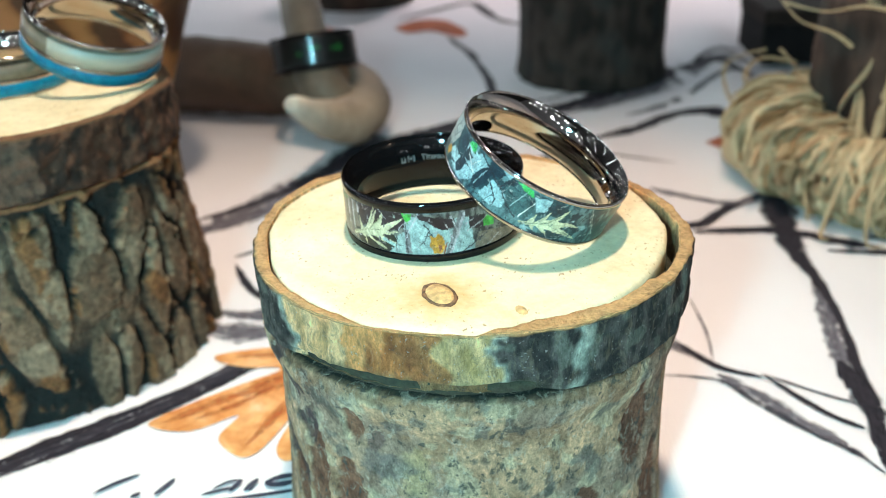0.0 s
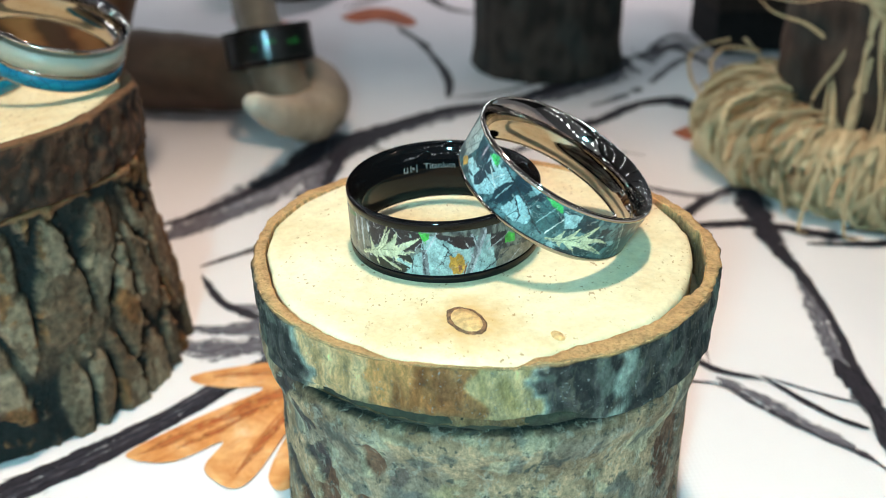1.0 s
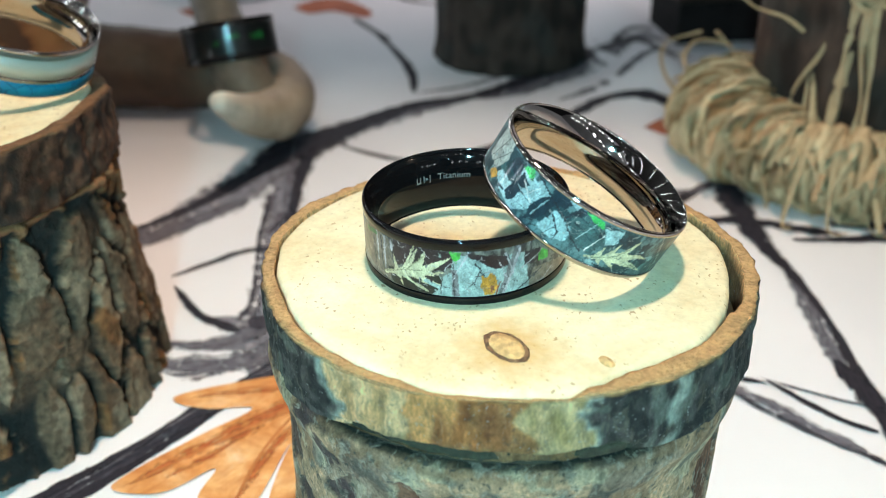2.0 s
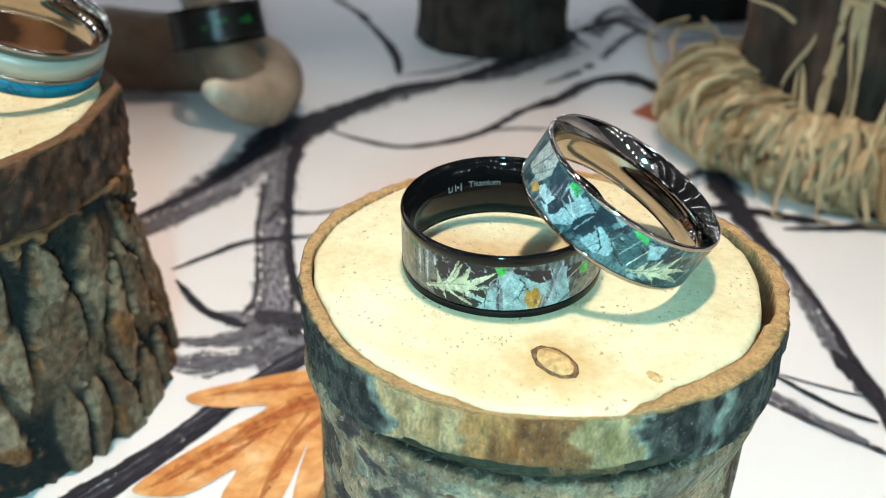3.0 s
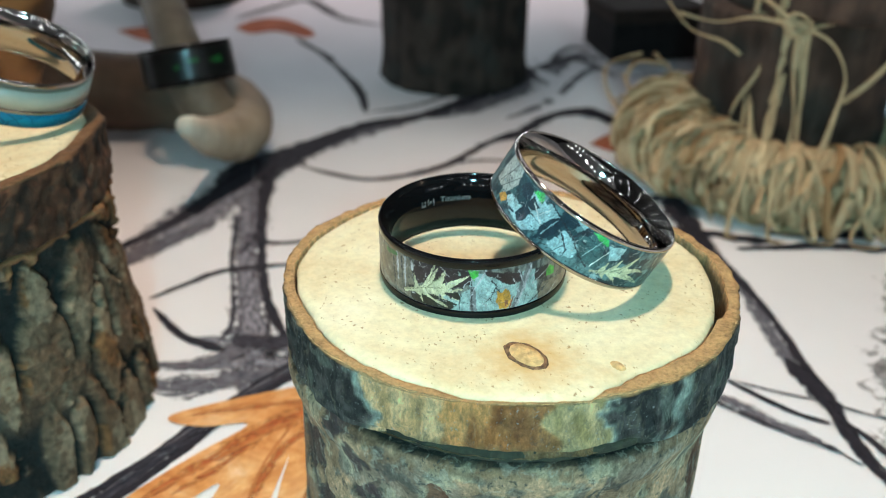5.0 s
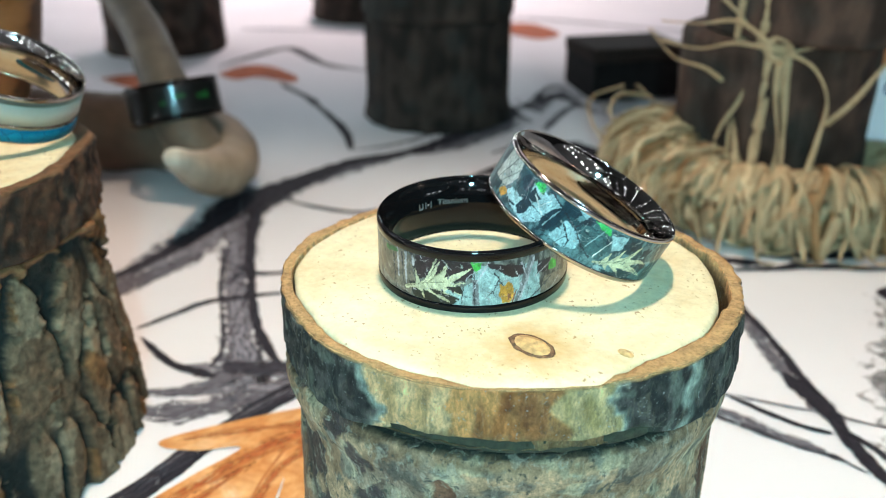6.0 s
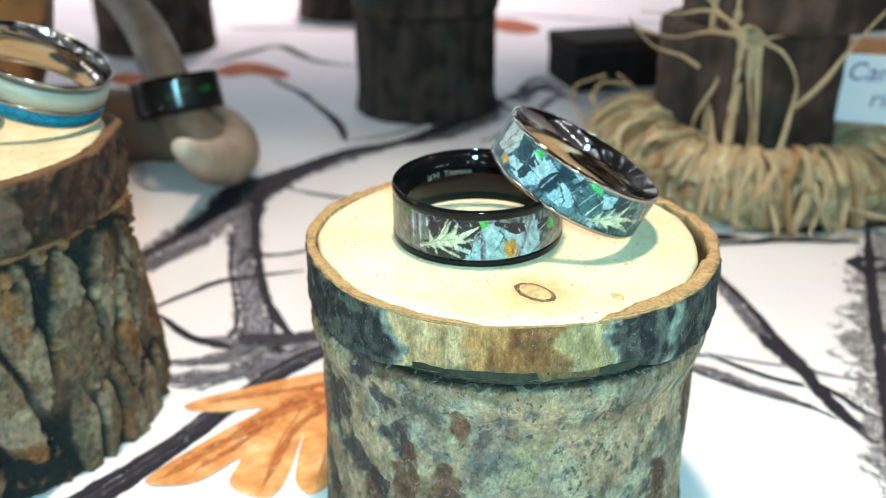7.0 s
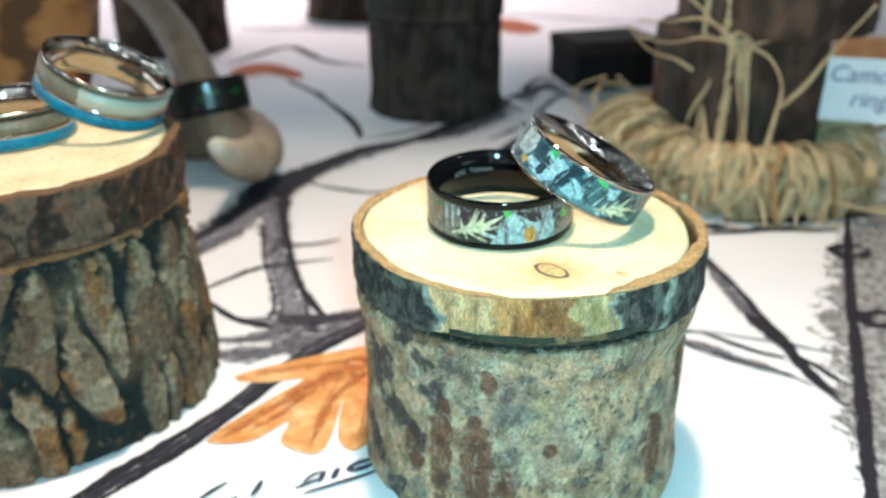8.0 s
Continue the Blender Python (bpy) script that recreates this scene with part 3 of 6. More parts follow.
def smooth_bark(th, z, r):
    """Thin lichened bark: height and colour."""
    p = Vector((r * math.cos(th), r * math.sin(th), z))
    big = noise.noise(p * 75)
    mid = noise.noise(p * 210 + Vector((9, 2, 4)))
    fine = noise.noise(p * 700)
    rag = fbm(p * 520 + Vector((2, 7, 5)), 3)
    streak = noise.noise(Vector((p.x * 500, p.y * 500, z * 110)))
    h = 0.00045 * big + 0.0002 * mid + 0.00007 * fine
    c = mix((0.255, 0.172, 0.102), (0.425, 0.300, 0.182), smooth(-0.4, 0.4, mid + 0.5 * streak))
    c = mix(c, (0.19, 0.19, 0.165), 0.42 * smooth(0.0, 0.25, noise.noise(p * 95 + Vector((6, 1, 3))) + 0.25 * rag))
    c = mix(c, (0.44, 0.42, 0.28), 0.55 * smooth(0.26, 0.34, noise.noise(Vector((p.x * 290, p.y * 290, z * 230)) + Vector((3, 8, 1))) + 0.3 * rag))
    c = mix(c, (0.11, 0.115, 0.10), 0.65 * smooth(0.30, 0.38, noise.noise(p * 330 + Vector((1, 5, 7))) + 0.35 * rag))
    deg = math.degrees(th) % 360
    c = mix(c, (0.42, 0.37, 0.19), 0.55 * smooth(1.1, 0.5, blotch(deg, z, 254, 0.0212, 5.5, 0.0045) + 0.5 * rag))
    c = mix(c, (0.10, 0.115, 0.115), 0.7 * smooth(1.1, 0.6, blotch(deg, z, 245, 0.0222, 8.0, 0.0026) + 0.5 * rag))
    red = 0.0
    for sd, sz, wide, tall in ((220, 0.0140, 4.4, 0.0100), (233, 0.0130, 5.6, 0.0082), (237, 0.0273, 2.8, 0.0026), (243, 0.0080, 4.0, 0.0040), (209, 0.0120, 4.5, 0.0040), (258, 0.0160, 2.4, 0.0012), (300, 0.0110, 5.0, 0.0060), (318, 0.0230, 6.0, 0.0060), (330, 0.0100, 7.0, 0.0080), (160, 0.0150, 9.0, 0.0090)):
        red = max(red, smooth(1.12, 0.92, blotch(deg, z, sd, sz, wide, tall) + 0.30 * rag + 0.12 * streak))
    c = mix(c, mix((0.11, 0.050, 0.028), (0.175, 0.086, 0.050), smooth(-0.4, 0.4, rag + streak)), 0.95 * red)
    h -= 0.00035 * red
    dash = smooth(0.36, 0.44, noise.noise(Vector((p.x * 420, p.y * 420, z * 260)) + Vector((8, 3, 5))) + 0.25 * rag) * smooth(262, 270, deg) * smooth(310, 290, deg)
    c = mix(c, (0.06, 0.062, 0.055), 0.75 * dash)
    worn = smooth(0.30, 0.34, noise.noise(Vector((p.x * 120, p.y * 120, z * 60)) + Vector((14, 4, 2))) + 0.1 * rag) * smooth(300, 320, deg)
    c = mix(c, (0.17, 0.095, 0.07), 0.8 * worn)
    left = smooth(230, 214, deg) * smooth(150, 190, deg)
    spot = smooth(0.13, 0.19, noise.noise(Vector((p.x * 200, p.y * 200, z * 150)) + Vector((31, 5, 7))) + 0.12 * rag)
    for sd, sz, sr in ((213, 0.0287, 0.0019), (219, 0.0240, 0.0013), (206, 0.0310, 0.0014), (244, 0.0255, 0.0012)):
        gap = math.hypot((deg - sd) * math.pi / 180 * r, 0.8 * (z - sz)) / sr + 0.7 * rag
        c = mix(c, (0.06, 0.043, 0.043) if sd < 240 else (0.13, 0.10, 0.085), 0.9 * smooth(1.1, 0.8, gap))
    c = mix(c, (0.05, 0.036, 0.036), 0.9 * left * spot)
    h -= 0.0004 * left * spot
    # shade of the seam under the lid, painted near-black on the top edge
    seam_shade = smooth(0.0331, 0.0335, z + 0.0002 * rag)
    lip = smooth(0.0316, 0.0324, z + 0.0004 * rag)
    c = mix(c, (0.20, 0.13, 0.07), 0.7 * lip * smooth(-0.1, 0.2, mid))
    return h - 0.0003 * lip * smooth(0.0, 0.3, rag), mix(c, (0.014, 0.017, 0.012), seam_shade)


def lid_bark_colour(th, z, r):
    """Bark of the small lid: dark blue-grey, peeled to tan and brown at the front."""
    deg = math.degrees(th) % 360
    p = Vector((r * math.cos(th), r * math.sin(th), z))
    deg += 5 * noise.noise(Vector((p.x * 90, p.y * 90, z * 330))) + 2.2 * noise.noise(p * 900)
    fine = noise.noise(Vector((p.x * 700, p.y * 700, z * 200)))
    slate = mix((0.019, 0.020, 0.019), (0.064, 0.063, 0.056), smooth(-0.2, 0.5, fine + noise.noise(p * 620)))
    slate = mix(slate, (0.17, 0.20, 0.16), 0.35 * smooth(0.28, 0.38, noise.noise(p * 380 + Vector((7, 0, 3))) + 0.3 * fine))
    beige = mix((0.47, 0.29, 0.135), (0.62, 0.43, 0.225), smooth(-0.4, 0.4, fine))
    brown = mix((0.29, 0.115, 0.036), (0.53, 0.27, 0.10), smooth(-0.4, 0.4, fine + 0.6 * noise.noise(Vector((p.x * 220, p.y * 220, z * 90)))))
    olive = mix((0.32, 0.24, 0.10), (0.48, 0.37, 0.19), smooth(-0.4, 0.4, fine))
    c = slate
    c = mix(c, beige, smooth(220.3, 221.5, deg))
    c = mix(c, brown, smooth(236.4, 237.6, deg))
    c = mix(c, (0.18, 0.085, 0.035), 0.6 * smooth(252, 258, deg) * smooth(265, 260, deg))
    c = mix(c, olive, smooth(262, 264, deg))
    c = mix(c, slate, smooth(275.6, 276.4, deg))
    edge = 1.3 * max(0.0, 1 - abs(deg - 276) / 1.8) + max(0.0, 1 - abs(deg - 294) / 2.6) + 0.7 * max(0.0, 1 - abs(deg - 220) / 2)
    c = mix(c, (0.42, 0.50, 0.42), min(0.8, edge * (0.6 + 0.6 * noise.noise(p * 500))))
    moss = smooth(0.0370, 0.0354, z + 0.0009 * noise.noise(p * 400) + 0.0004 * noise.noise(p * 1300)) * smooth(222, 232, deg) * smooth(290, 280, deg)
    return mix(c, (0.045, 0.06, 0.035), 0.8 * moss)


def plate_bark(th, z, r, seed=0.0, scale=1.0):
    """Thick bark in flaky upright plates split by dark crevices: height and colour."""
    p = Vector((r * math.cos(th), r * math.sin(th), z))
    rag = fbm(p * 430 + Vector((seed, 2, 1)), 3)
    w1 = noise.noise(Vector((p.x * 150, p.y * 150, z * 80)) + Vector((0, seed, 3)))
    w2 = noise.noise(Vector((p.x * 150, p.y * 150, z * 80)) + Vector((7, seed, 8)))
    q = Vector((p.x * 165 + 0.24 * w1 + 0.10 * rag, p.y * 165 + 0.24 * w2 - 0.06 * rag, z * 48 + 0.28 * w1 - 0.10 * rag + seed))
    d, pts = noise.voronoi(q)
    gap, val = d[1] - d[0], cell_value(pts[0])
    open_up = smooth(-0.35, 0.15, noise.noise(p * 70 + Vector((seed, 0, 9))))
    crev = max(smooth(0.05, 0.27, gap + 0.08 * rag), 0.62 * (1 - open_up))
    flake = 2.6 * (fbm(Vector((p.x * 300, p.y * 300, z * 70)) + Vector((seed + 9 * val, 3, 0)), 3) + 0.9)
    step = math.floor(flake) + smooth(0.86, 1.0, flake % 1.0)
    tone = cell_value(Vector((math.floor(flake) * 1.7 + 5 * val, seed, 1.0)))
    fine = fbm(p * 1000, 2)
    d2, pt2 = noise.voronoi(Vector((p.x * 330 + 0.5 * rag, p.y * 330, z * 125 + 0.6 * rag)))
    chip = cell_value(pt2[0])
    h = -0.0014 + 0.00042 * chip + crev * (0.0010 + 0.0009 * val) + 0.00008 * step * crev + 0.00009 * fine
    c = mix((0.115, 0.078, 0.052), (0.285, 0.225, 0.165), 0.25 * tone + 0.25 * val + 0.5 * chip)
    c = mix(c, (0.165, 0.165, 0.13), 0.5 * smooth(0.0, 0.3, noise.noise(p * 110 + Vector((seed, 6, 6))) + 0.3 * rag))
    c = mix(c, (0.27, 0.145, 0.06), 0.8 * smooth(0.22, 0.36, noise.noise(Vector((p.x * 210, p.y * 210, z * 80)) + Vector((seed, 1, 4))) + 0.2 * rag))
    c = mix(c, (0.34, 0.315, 0.25), 0.75 * smooth(0.24, 0.36, noise.noise(Vector((p.x * 200, p.y * 200, z * 130)) + Vector((5, 5, seed))) + 0.3 * rag))
    c = tuple(k * v * (1 + 0.5 * fine) for k, v in zip((0.73, 0.61, 0.51), c))
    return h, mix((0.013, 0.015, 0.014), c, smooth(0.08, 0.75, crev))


def dark_bark(th, z, r, seed=0.0, warm=1.0):
    p = Vector((r * math.cos(th), r * math.sin(th), z))
    ridge = noise.noise(Vector((p.x * 260 + seed, p.y * 260, z * 45)))
    mid = noise.noise(p * 150 + Vector((seed, 1, 2)))
    h = 0.0006 * ridge + 0.0004 * mid
    c = mix((0.020, 0.013, 0.010), (0.058, 0.037, 0.028), smooth(-0.4, 0.5, ridge + mid))
    c = mix(c, (0.03, 0.034, 0.03), 0.5 * smooth(0.1, 0.4, noise.noise(p * 90 + Vector((seed, 7, 0)))))
    return h, (c[0] * warm ** 1.8, c[1] * warm, c[2] * warm ** 0.6)


def trunk(name, parent, radius, z0, z1, cols, rows, bark, material, label):
    """The log's body: bark skin closed above and below."""
    verts, tints = [], []
    for i in range(rows):
        z = z0 + (z1 - z0) * i / (rows - 1)
        for j in range(cols):
            th = 2 * math.pi * j / cols
            r = radius(th, z)
            h, c = bark(th, z, r)
            if i in (0, rows - 1):
                h -= 0.0006
            verts.append(((r + h) * math.cos(th), (r + h) * math.sin(th), z))
            tints.append(c)
    faces = grid_faces(rows, cols)
    faces.append(tuple(range(cols - 1, -1, -1)))
    faces.append(tuple(range((rows - 1) * cols, rows * cols)))
    return sheet(name, verts, faces, material, parent, label, tints)


def bark_ring(name, parent, outer, inner, z0, z1, cols, rows, colour, rim_colour, material, label, rough=0.0004, lift=None, rim_material=None):
    """A lid's ring of bark: outer skin, cut upper rim, inner skin and underside."""
    verts, tints = [], []
    band = [(0, k / (rows - 1)) for k in range(rows)] + [(f, 1.0) for f in (0.06, 0.3, 0.55, 0.8, 0.95)] + [(1, k) for k in (1.0, 0.75, 0.4, 0.0)] + [(0.5, 0.0)]
    for f, k in band:
        for j in range(cols):
            th = 2 * math.pi * j / cols
            ro, ri = outer(th), inner(th)
            r = ro + (ri - ro) * f
            p = Vector((r * math.cos(th), r * math.sin(th), z0 + (z1 - z0) * k))
            n = noise.noise(p * 330) + 0.5 * noise.noise(p * 900)
            low = z0 + (lift(th) if lift else 0.0)
            z = low + (z1 - low) * k
            if k == 1.0:
                z += 0.00022 * n + (-0.00025 if f in (0, 1) else 0.0) + 0.0003 * noise.noise(Vector((p.x * 160, p.y * 160, 0)))
            if k == 0.0:
                z += 0.0005 * noise.noise(Vector((p.x * 160, p.y * 160, 5))) + 0.0002 * noise.noise(Vector((p.x * 700, p.y * 700, 5)))
            if k == 1.0 and rim_material:
                r += 0.0003 * noise.noise(p * 800) * (1 if f < 0.5 else 0.6)
            if f == 0:
                r += rough * n - (0.0003 if k in (0.0, 1.0) else 0)
                if lift:
                    r -= lift(th) * smooth(0.17, 0.10, k)
            verts.append((r * math.cos(th), r * math.sin(th), z))
            if f == 0 and k < 1.0:
                tints.append(colour(th, z, r))
            elif k == 1.0:
                tints.append(mix(rim_colour, tuple(0.72 * c for c in rim_colour), smooth(0.2, 0.6, noise.noise(Vector((p.x * 260, p.y * 260, f * 7))) + 0.5 * noise.noise(p * 1500))))
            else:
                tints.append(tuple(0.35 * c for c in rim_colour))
    rows_all = len(band)
    faces = grid_faces(rows_all, cols)
    for j in range(cols):
        k = (j + 1) % cols
        faces.append(((rows_all - 1) * cols + j, (rows_all - 1) * cols + k, k, j))
    ob = sheet(name, verts, faces, material, parent, label, tints)
    if rim_material:
        ob.data.materials.append(rim_material)
        for f in ob.data.polygons:
            if f.normal.z > 0.6 and f.center.z > z1 - 0.001:
                f.material_index = 1
    return ob


def wood_disc(name, parent, radius, z0, z1, cols, material, label):
    """The lid's wooden core with a softened edge."""
    bm = bmesh.new()
    rings = []
    profile = [(1.0, z0, 0.0), (1.0, z1 - 0.0008, 0.0), (1.0, z1 - 0.0003, 0.00015), (1.0, z1, 0.0006)] + [(k, z1, 0.0) for k in (0.93, 0.8, 0.6, 0.4, 0.2)]
    for k, z, cut in profile:
        ring = []
        for j in range(cols):
            th = 2 * math.pi * j / cols
            r = k * radius(th) - cut
            zz = z + (0.00012 * noise.noise(Vector((r * math.cos(th) * 130, r * math.sin(th) * 130, 2))) if z == z1 else 0)
            ring.append(bm.verts.new((r * math.cos(th), r * math.sin(th), zz)))
        rings.append(ring)
    for a, b in zip(rings, rings[1:]):
        for j in range(cols):
            bm.faces.new((a[j], a[(j + 1) % cols], b[(j + 1) % cols], b[j]))
    bm.faces.new(rings[-1])
    bm.faces.new(rings[0][::-1])
    return part(name, bm, material, parent, label)


LID_TOP = 0.0420


def angle_window(th, a, b, c, d):
    deg = math.degrees(th) % 360
    deg = deg - 360 if deg > 180 else deg
    return smooth(a, b, deg) * smooth(d, c, deg)


def small_log_box():
    box_ob = thing("log_ring_box", (0, 0, 0), "small log ring box of lichened bark with a pale cut-wood lid", "ring box")
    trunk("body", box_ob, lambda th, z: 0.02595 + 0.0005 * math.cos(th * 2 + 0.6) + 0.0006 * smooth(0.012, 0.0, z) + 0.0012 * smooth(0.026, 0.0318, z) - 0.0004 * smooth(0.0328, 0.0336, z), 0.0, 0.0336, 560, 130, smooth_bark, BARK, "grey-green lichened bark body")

    def outer(th):
        return 0.0276 + 0.0003 * math.cos(2 * th + 1.0) + 0.0006 * angle_window(th, -75, -40, 0, 25) + 0.0004 * angle_window(th, -86, -81, -60, -45) + 0.00025 * math.sin(5 * th + 1) + 0.0009 * angle_window(th, -90, -80, 10, 30) * (noise.cell(Vector((th * 3.2, 0, 0))) - 0.5) * 0.6

    def inner(th):
        return outer(th) - 0.0015 + 0.0002 * math.sin(7 * th) - 0.0010 * angle_window(th, -84, -74, -45, -25) + 0.0011 * angle_window(th, -130, -114, -90, -83)

    def core(th):
        return inner(th) - 0.00005 - 0.0013 * angle_window(th, -48, -26, 8, 30) - (0.00022 + 0.0002 * noise.noise(Vector((9 * math.cos(th), 9 * math.sin(th), 4)))) * angle_window(th, -205, -190, -150, -128) - (0.00022 + 0.0002 * noise.noise(Vector((9 * math.cos(th), 9 * math.sin(th), 4)))) * angle_window(th, 100, 130, 176, 180) - 0.00010 * angle_window(th, -100, -60, 20, 60)

    lid = new("lid")
    lid.parent = box_ob
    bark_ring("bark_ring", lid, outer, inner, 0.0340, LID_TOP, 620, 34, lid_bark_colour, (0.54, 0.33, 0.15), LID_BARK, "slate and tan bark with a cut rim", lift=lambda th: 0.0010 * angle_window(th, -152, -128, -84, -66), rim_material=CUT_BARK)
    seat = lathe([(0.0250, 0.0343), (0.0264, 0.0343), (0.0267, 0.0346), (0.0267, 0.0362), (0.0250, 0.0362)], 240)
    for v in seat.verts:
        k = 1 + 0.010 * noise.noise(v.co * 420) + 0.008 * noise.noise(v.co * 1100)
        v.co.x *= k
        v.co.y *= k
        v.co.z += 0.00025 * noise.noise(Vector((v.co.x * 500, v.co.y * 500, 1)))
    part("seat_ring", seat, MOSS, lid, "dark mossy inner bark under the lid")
    wood_disc("wood_disc", lid, core, 0.0356, LID_TOP + 0.0001, 240, KNOTTED, "pale cut wood with fine specks")
    return box_ob, lid


log_box, log_lid = small_log_box()


def knot(parent, x, y, r, ring_material):
    """A round knot: a dark cracked ring round a pale plug."""
    bm = lathe([(r * 0.74, 0.0), (r * 0.88, 0.00012), (r * 1.02, 0.00012), (r * 1.14, 0.0)], 96)
    for v in bm.verts:
        a = math.atan2(v.co.y, v.co.x)
        wide = 0.9 + 0.5 * noise.noise(Vector((math.cos(a) * 3, math.sin(a) * 3, 1)))
        q = math.hypot(v.co.x, v.co.y) / r
        q = 0.97 + (q - 0.97) * wide + 0.025 * noise.noise(Vector((math.cos(a) * 2, math.sin(a) * 2, r * 1000))) + 0.02 * noise.noise(Vector((math.cos(a) * 9, math.sin(a) * 9, 3)))
        x0, y0 = q * r * math.cos(a) * 0.92, q * r * math.sin(a) * 1.5
        v.co.x, v.co.y = 0.94 * x0 - 0.34 * y0, 0.34 * x0 + 0.94 * y0
    ring = part("knot_ring", bm, ring_material, parent, "cracked knot ring")
    ring.location = (x, y, LID_TOP + 0.00008)
    bm = lathe([(r * 0.95, 0.0), (r * 0.93, 0.0001), (r * 0.5, 0.0002), (0.00001, 0.00022)], 40, False)
    for v in bm.verts:
        x0, y0 = 0.92 * v.co.x, 1.5 * v.co.y
        v.co.x, v.co.y = 0.94 * x0 - 0.34 * y0, 0.34 * x0 + 0.94 * y0
    plug = part("knot_plug", bm, KNOT_WOOD, parent, "tan knot wood")
    plug.location = (x, y, LID_TOP + 0.00008)


KNOT_DARK = plain("dark_knot_bark", (0.15, 0.08, 0.04), 0.8, vary=0.98, scale=1500)
KNOT_WOOD = plain("tan_knot_wood", (0.56, 0.38, 0.17), 0.7, vary=0.5, scale=1100, bump=0.6)
knot(log_lid, -0.0036, -0.0183, 0.0018, KNOT_DARK)
knot(log_lid, 0.0052, -0.0222, 0.0006, KNOT_WOOD)


def big_log_box():
    seed = 3.0
    ob = thing("log_ring_box", (-0.0832, 0.0458, 0), "wide log ring box of thick plated bark with a brown-rimmed lid", "ring box")

    def lipped(th, z, r):
        """Plated bark with a torn tan edge under the lid."""
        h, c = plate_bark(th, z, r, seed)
        p = Vector((r * math.cos(th), r * math.sin(th), z))
        edge = smooth(0.0372, 0.0378, z + 0.0006 * noise.noise(p * 260) + 0.0003 * noise.noise(p * 700))
        return h + 0.0004 * edge, mix(c, (0.27, 0.125, 0.055), 0.8 * edge)

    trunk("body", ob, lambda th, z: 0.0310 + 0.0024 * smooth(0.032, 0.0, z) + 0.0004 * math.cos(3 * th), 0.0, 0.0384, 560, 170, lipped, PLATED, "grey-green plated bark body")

    def outer(th):
        return 0.0312 + 0.0004 * math.cos(2 * th) + 0.0003 * math.sin(6 * th) + 0.0002 * math.sin(11 * th)

    def colour(th, z, r):
        p = Vector((r * math.cos(th), r * math.sin(th), z))
        gap, cell = vor(p.x * 130 + 0.3 * noise.noise(p * 300), p.y * 130, z * 22)
        val = cell_value(cell)
        fine = noise.noise(p * 600)
        blot = fbm(p * 260 + Vector((4, 1, 8)), 3)
        c = mix((0.050, 0.022, 0.012), (0.135, 0.062, 0.034), smooth(-0.5, 0.5, fine + val - 0.5 + 0.6 * blot))
        c = mix(c, (0.115, 0.085, 0.062), 0.6 * smooth(0.45, 0.85, val + 0.45 * blot))
        c = mix(c, (0.022, 0.016, 0.012), 0.7 * smooth(0.25, 0.5, blot))
        return mix((0.018, 0.012, 0.009), c, max(0.15, smooth(0.0, 0.10, gap + 0.05 * fine)))

    lid = new("lid")
    lid.parent = ob
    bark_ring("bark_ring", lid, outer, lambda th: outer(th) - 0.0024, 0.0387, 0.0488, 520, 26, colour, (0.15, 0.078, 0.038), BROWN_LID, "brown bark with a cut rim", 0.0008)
    wood_disc("wood_disc", lid, lambda th: outer(th) - 0.00245, 0.0392, 0.0489, 160, WOOD, "pale cut wood")
    return ob


big_log_box()


def far_log_box(x, y, body_r, seam, top, seed, label, warm=1.12, lid_r=0.0, slide=(0.0, 0.0)):
    """A plain bark log; its lid may be wider and pushed aside."""
    ob = thing("log_ring_box", (x, y, 0), label, "ring box", "log boxes at the back")
    trunk("body", ob, lambda th, z: body_r + 0.0008 * smooth(0.01, 0.0, z), 0.0, seam, 120, 40, lambda th, z, q: dark_bark(th, z, q, seed, warm), DARK_BARK, "dark brown bark body")
    lid = new("lid")
    lid.parent = ob
    r = lid_r or body_r
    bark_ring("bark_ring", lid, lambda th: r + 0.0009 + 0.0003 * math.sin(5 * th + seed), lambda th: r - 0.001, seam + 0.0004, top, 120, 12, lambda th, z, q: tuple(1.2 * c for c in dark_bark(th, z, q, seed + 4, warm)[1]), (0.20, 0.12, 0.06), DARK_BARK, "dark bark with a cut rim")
    wood_disc("wood_disc", lid, lambda th: r - 0.00105, seam + 0.0006, top + 0.0001, 64, WOOD, "pale cut wood")
    lid.location = (*slide, 0)
    return ob


far_log_box(0.0500, 0.2225, 0.0262, 0.0372, 0.052, 1.0, "dark log ring box standing on the printed cloth", 0.9)
far_log_box(0.1142, 0.1122, 0.0250, 0.0480, 0.064, 5.0, "dark log ring box with a shifted lid inside a raffia wreath", 1.15, 0.0270, (0.0066, -0.0047))
far_log_box(-0.0490, 0.3760, 0.0285, 0.0400, 0.055, 9.0, "dark log ring box standing behind an antler")
far_log_box(0.0640, 0.4470, 0.0300, 0.0300, 0.048, 13.0, "wide dark log ring box far back on the cloth")


# ---- rings ----
def band_point(radius, deg, h):
    a = math.radians(deg)
    return (radius * math.cos(a), radius * math.sin(a), h)


def lattice(u, v, seed):
    """Smooth noise from 0 to 1 over arrays."""
    table = np.random.RandomState(seed).rand(64, 64)
    iu, iv = np.floor(u).astype(int), np.floor(v).astype(int)
    fu, fv = u - iu, v - iv
    fu, fv = fu * fu * (3 - 2 * fu), fv * fv * (3 - 2 * fv)
    near = table[iu % 64, iv % 64] * (1 - fu) + table[(iu + 1) % 64, iv % 64] * fu
    far = table[iu % 64, (iv + 1) % 64] * (1 - fu) + table[(iu + 1) % 64, (iv + 1) % 64] * fu
    return near * (1 - fv) + far * fv


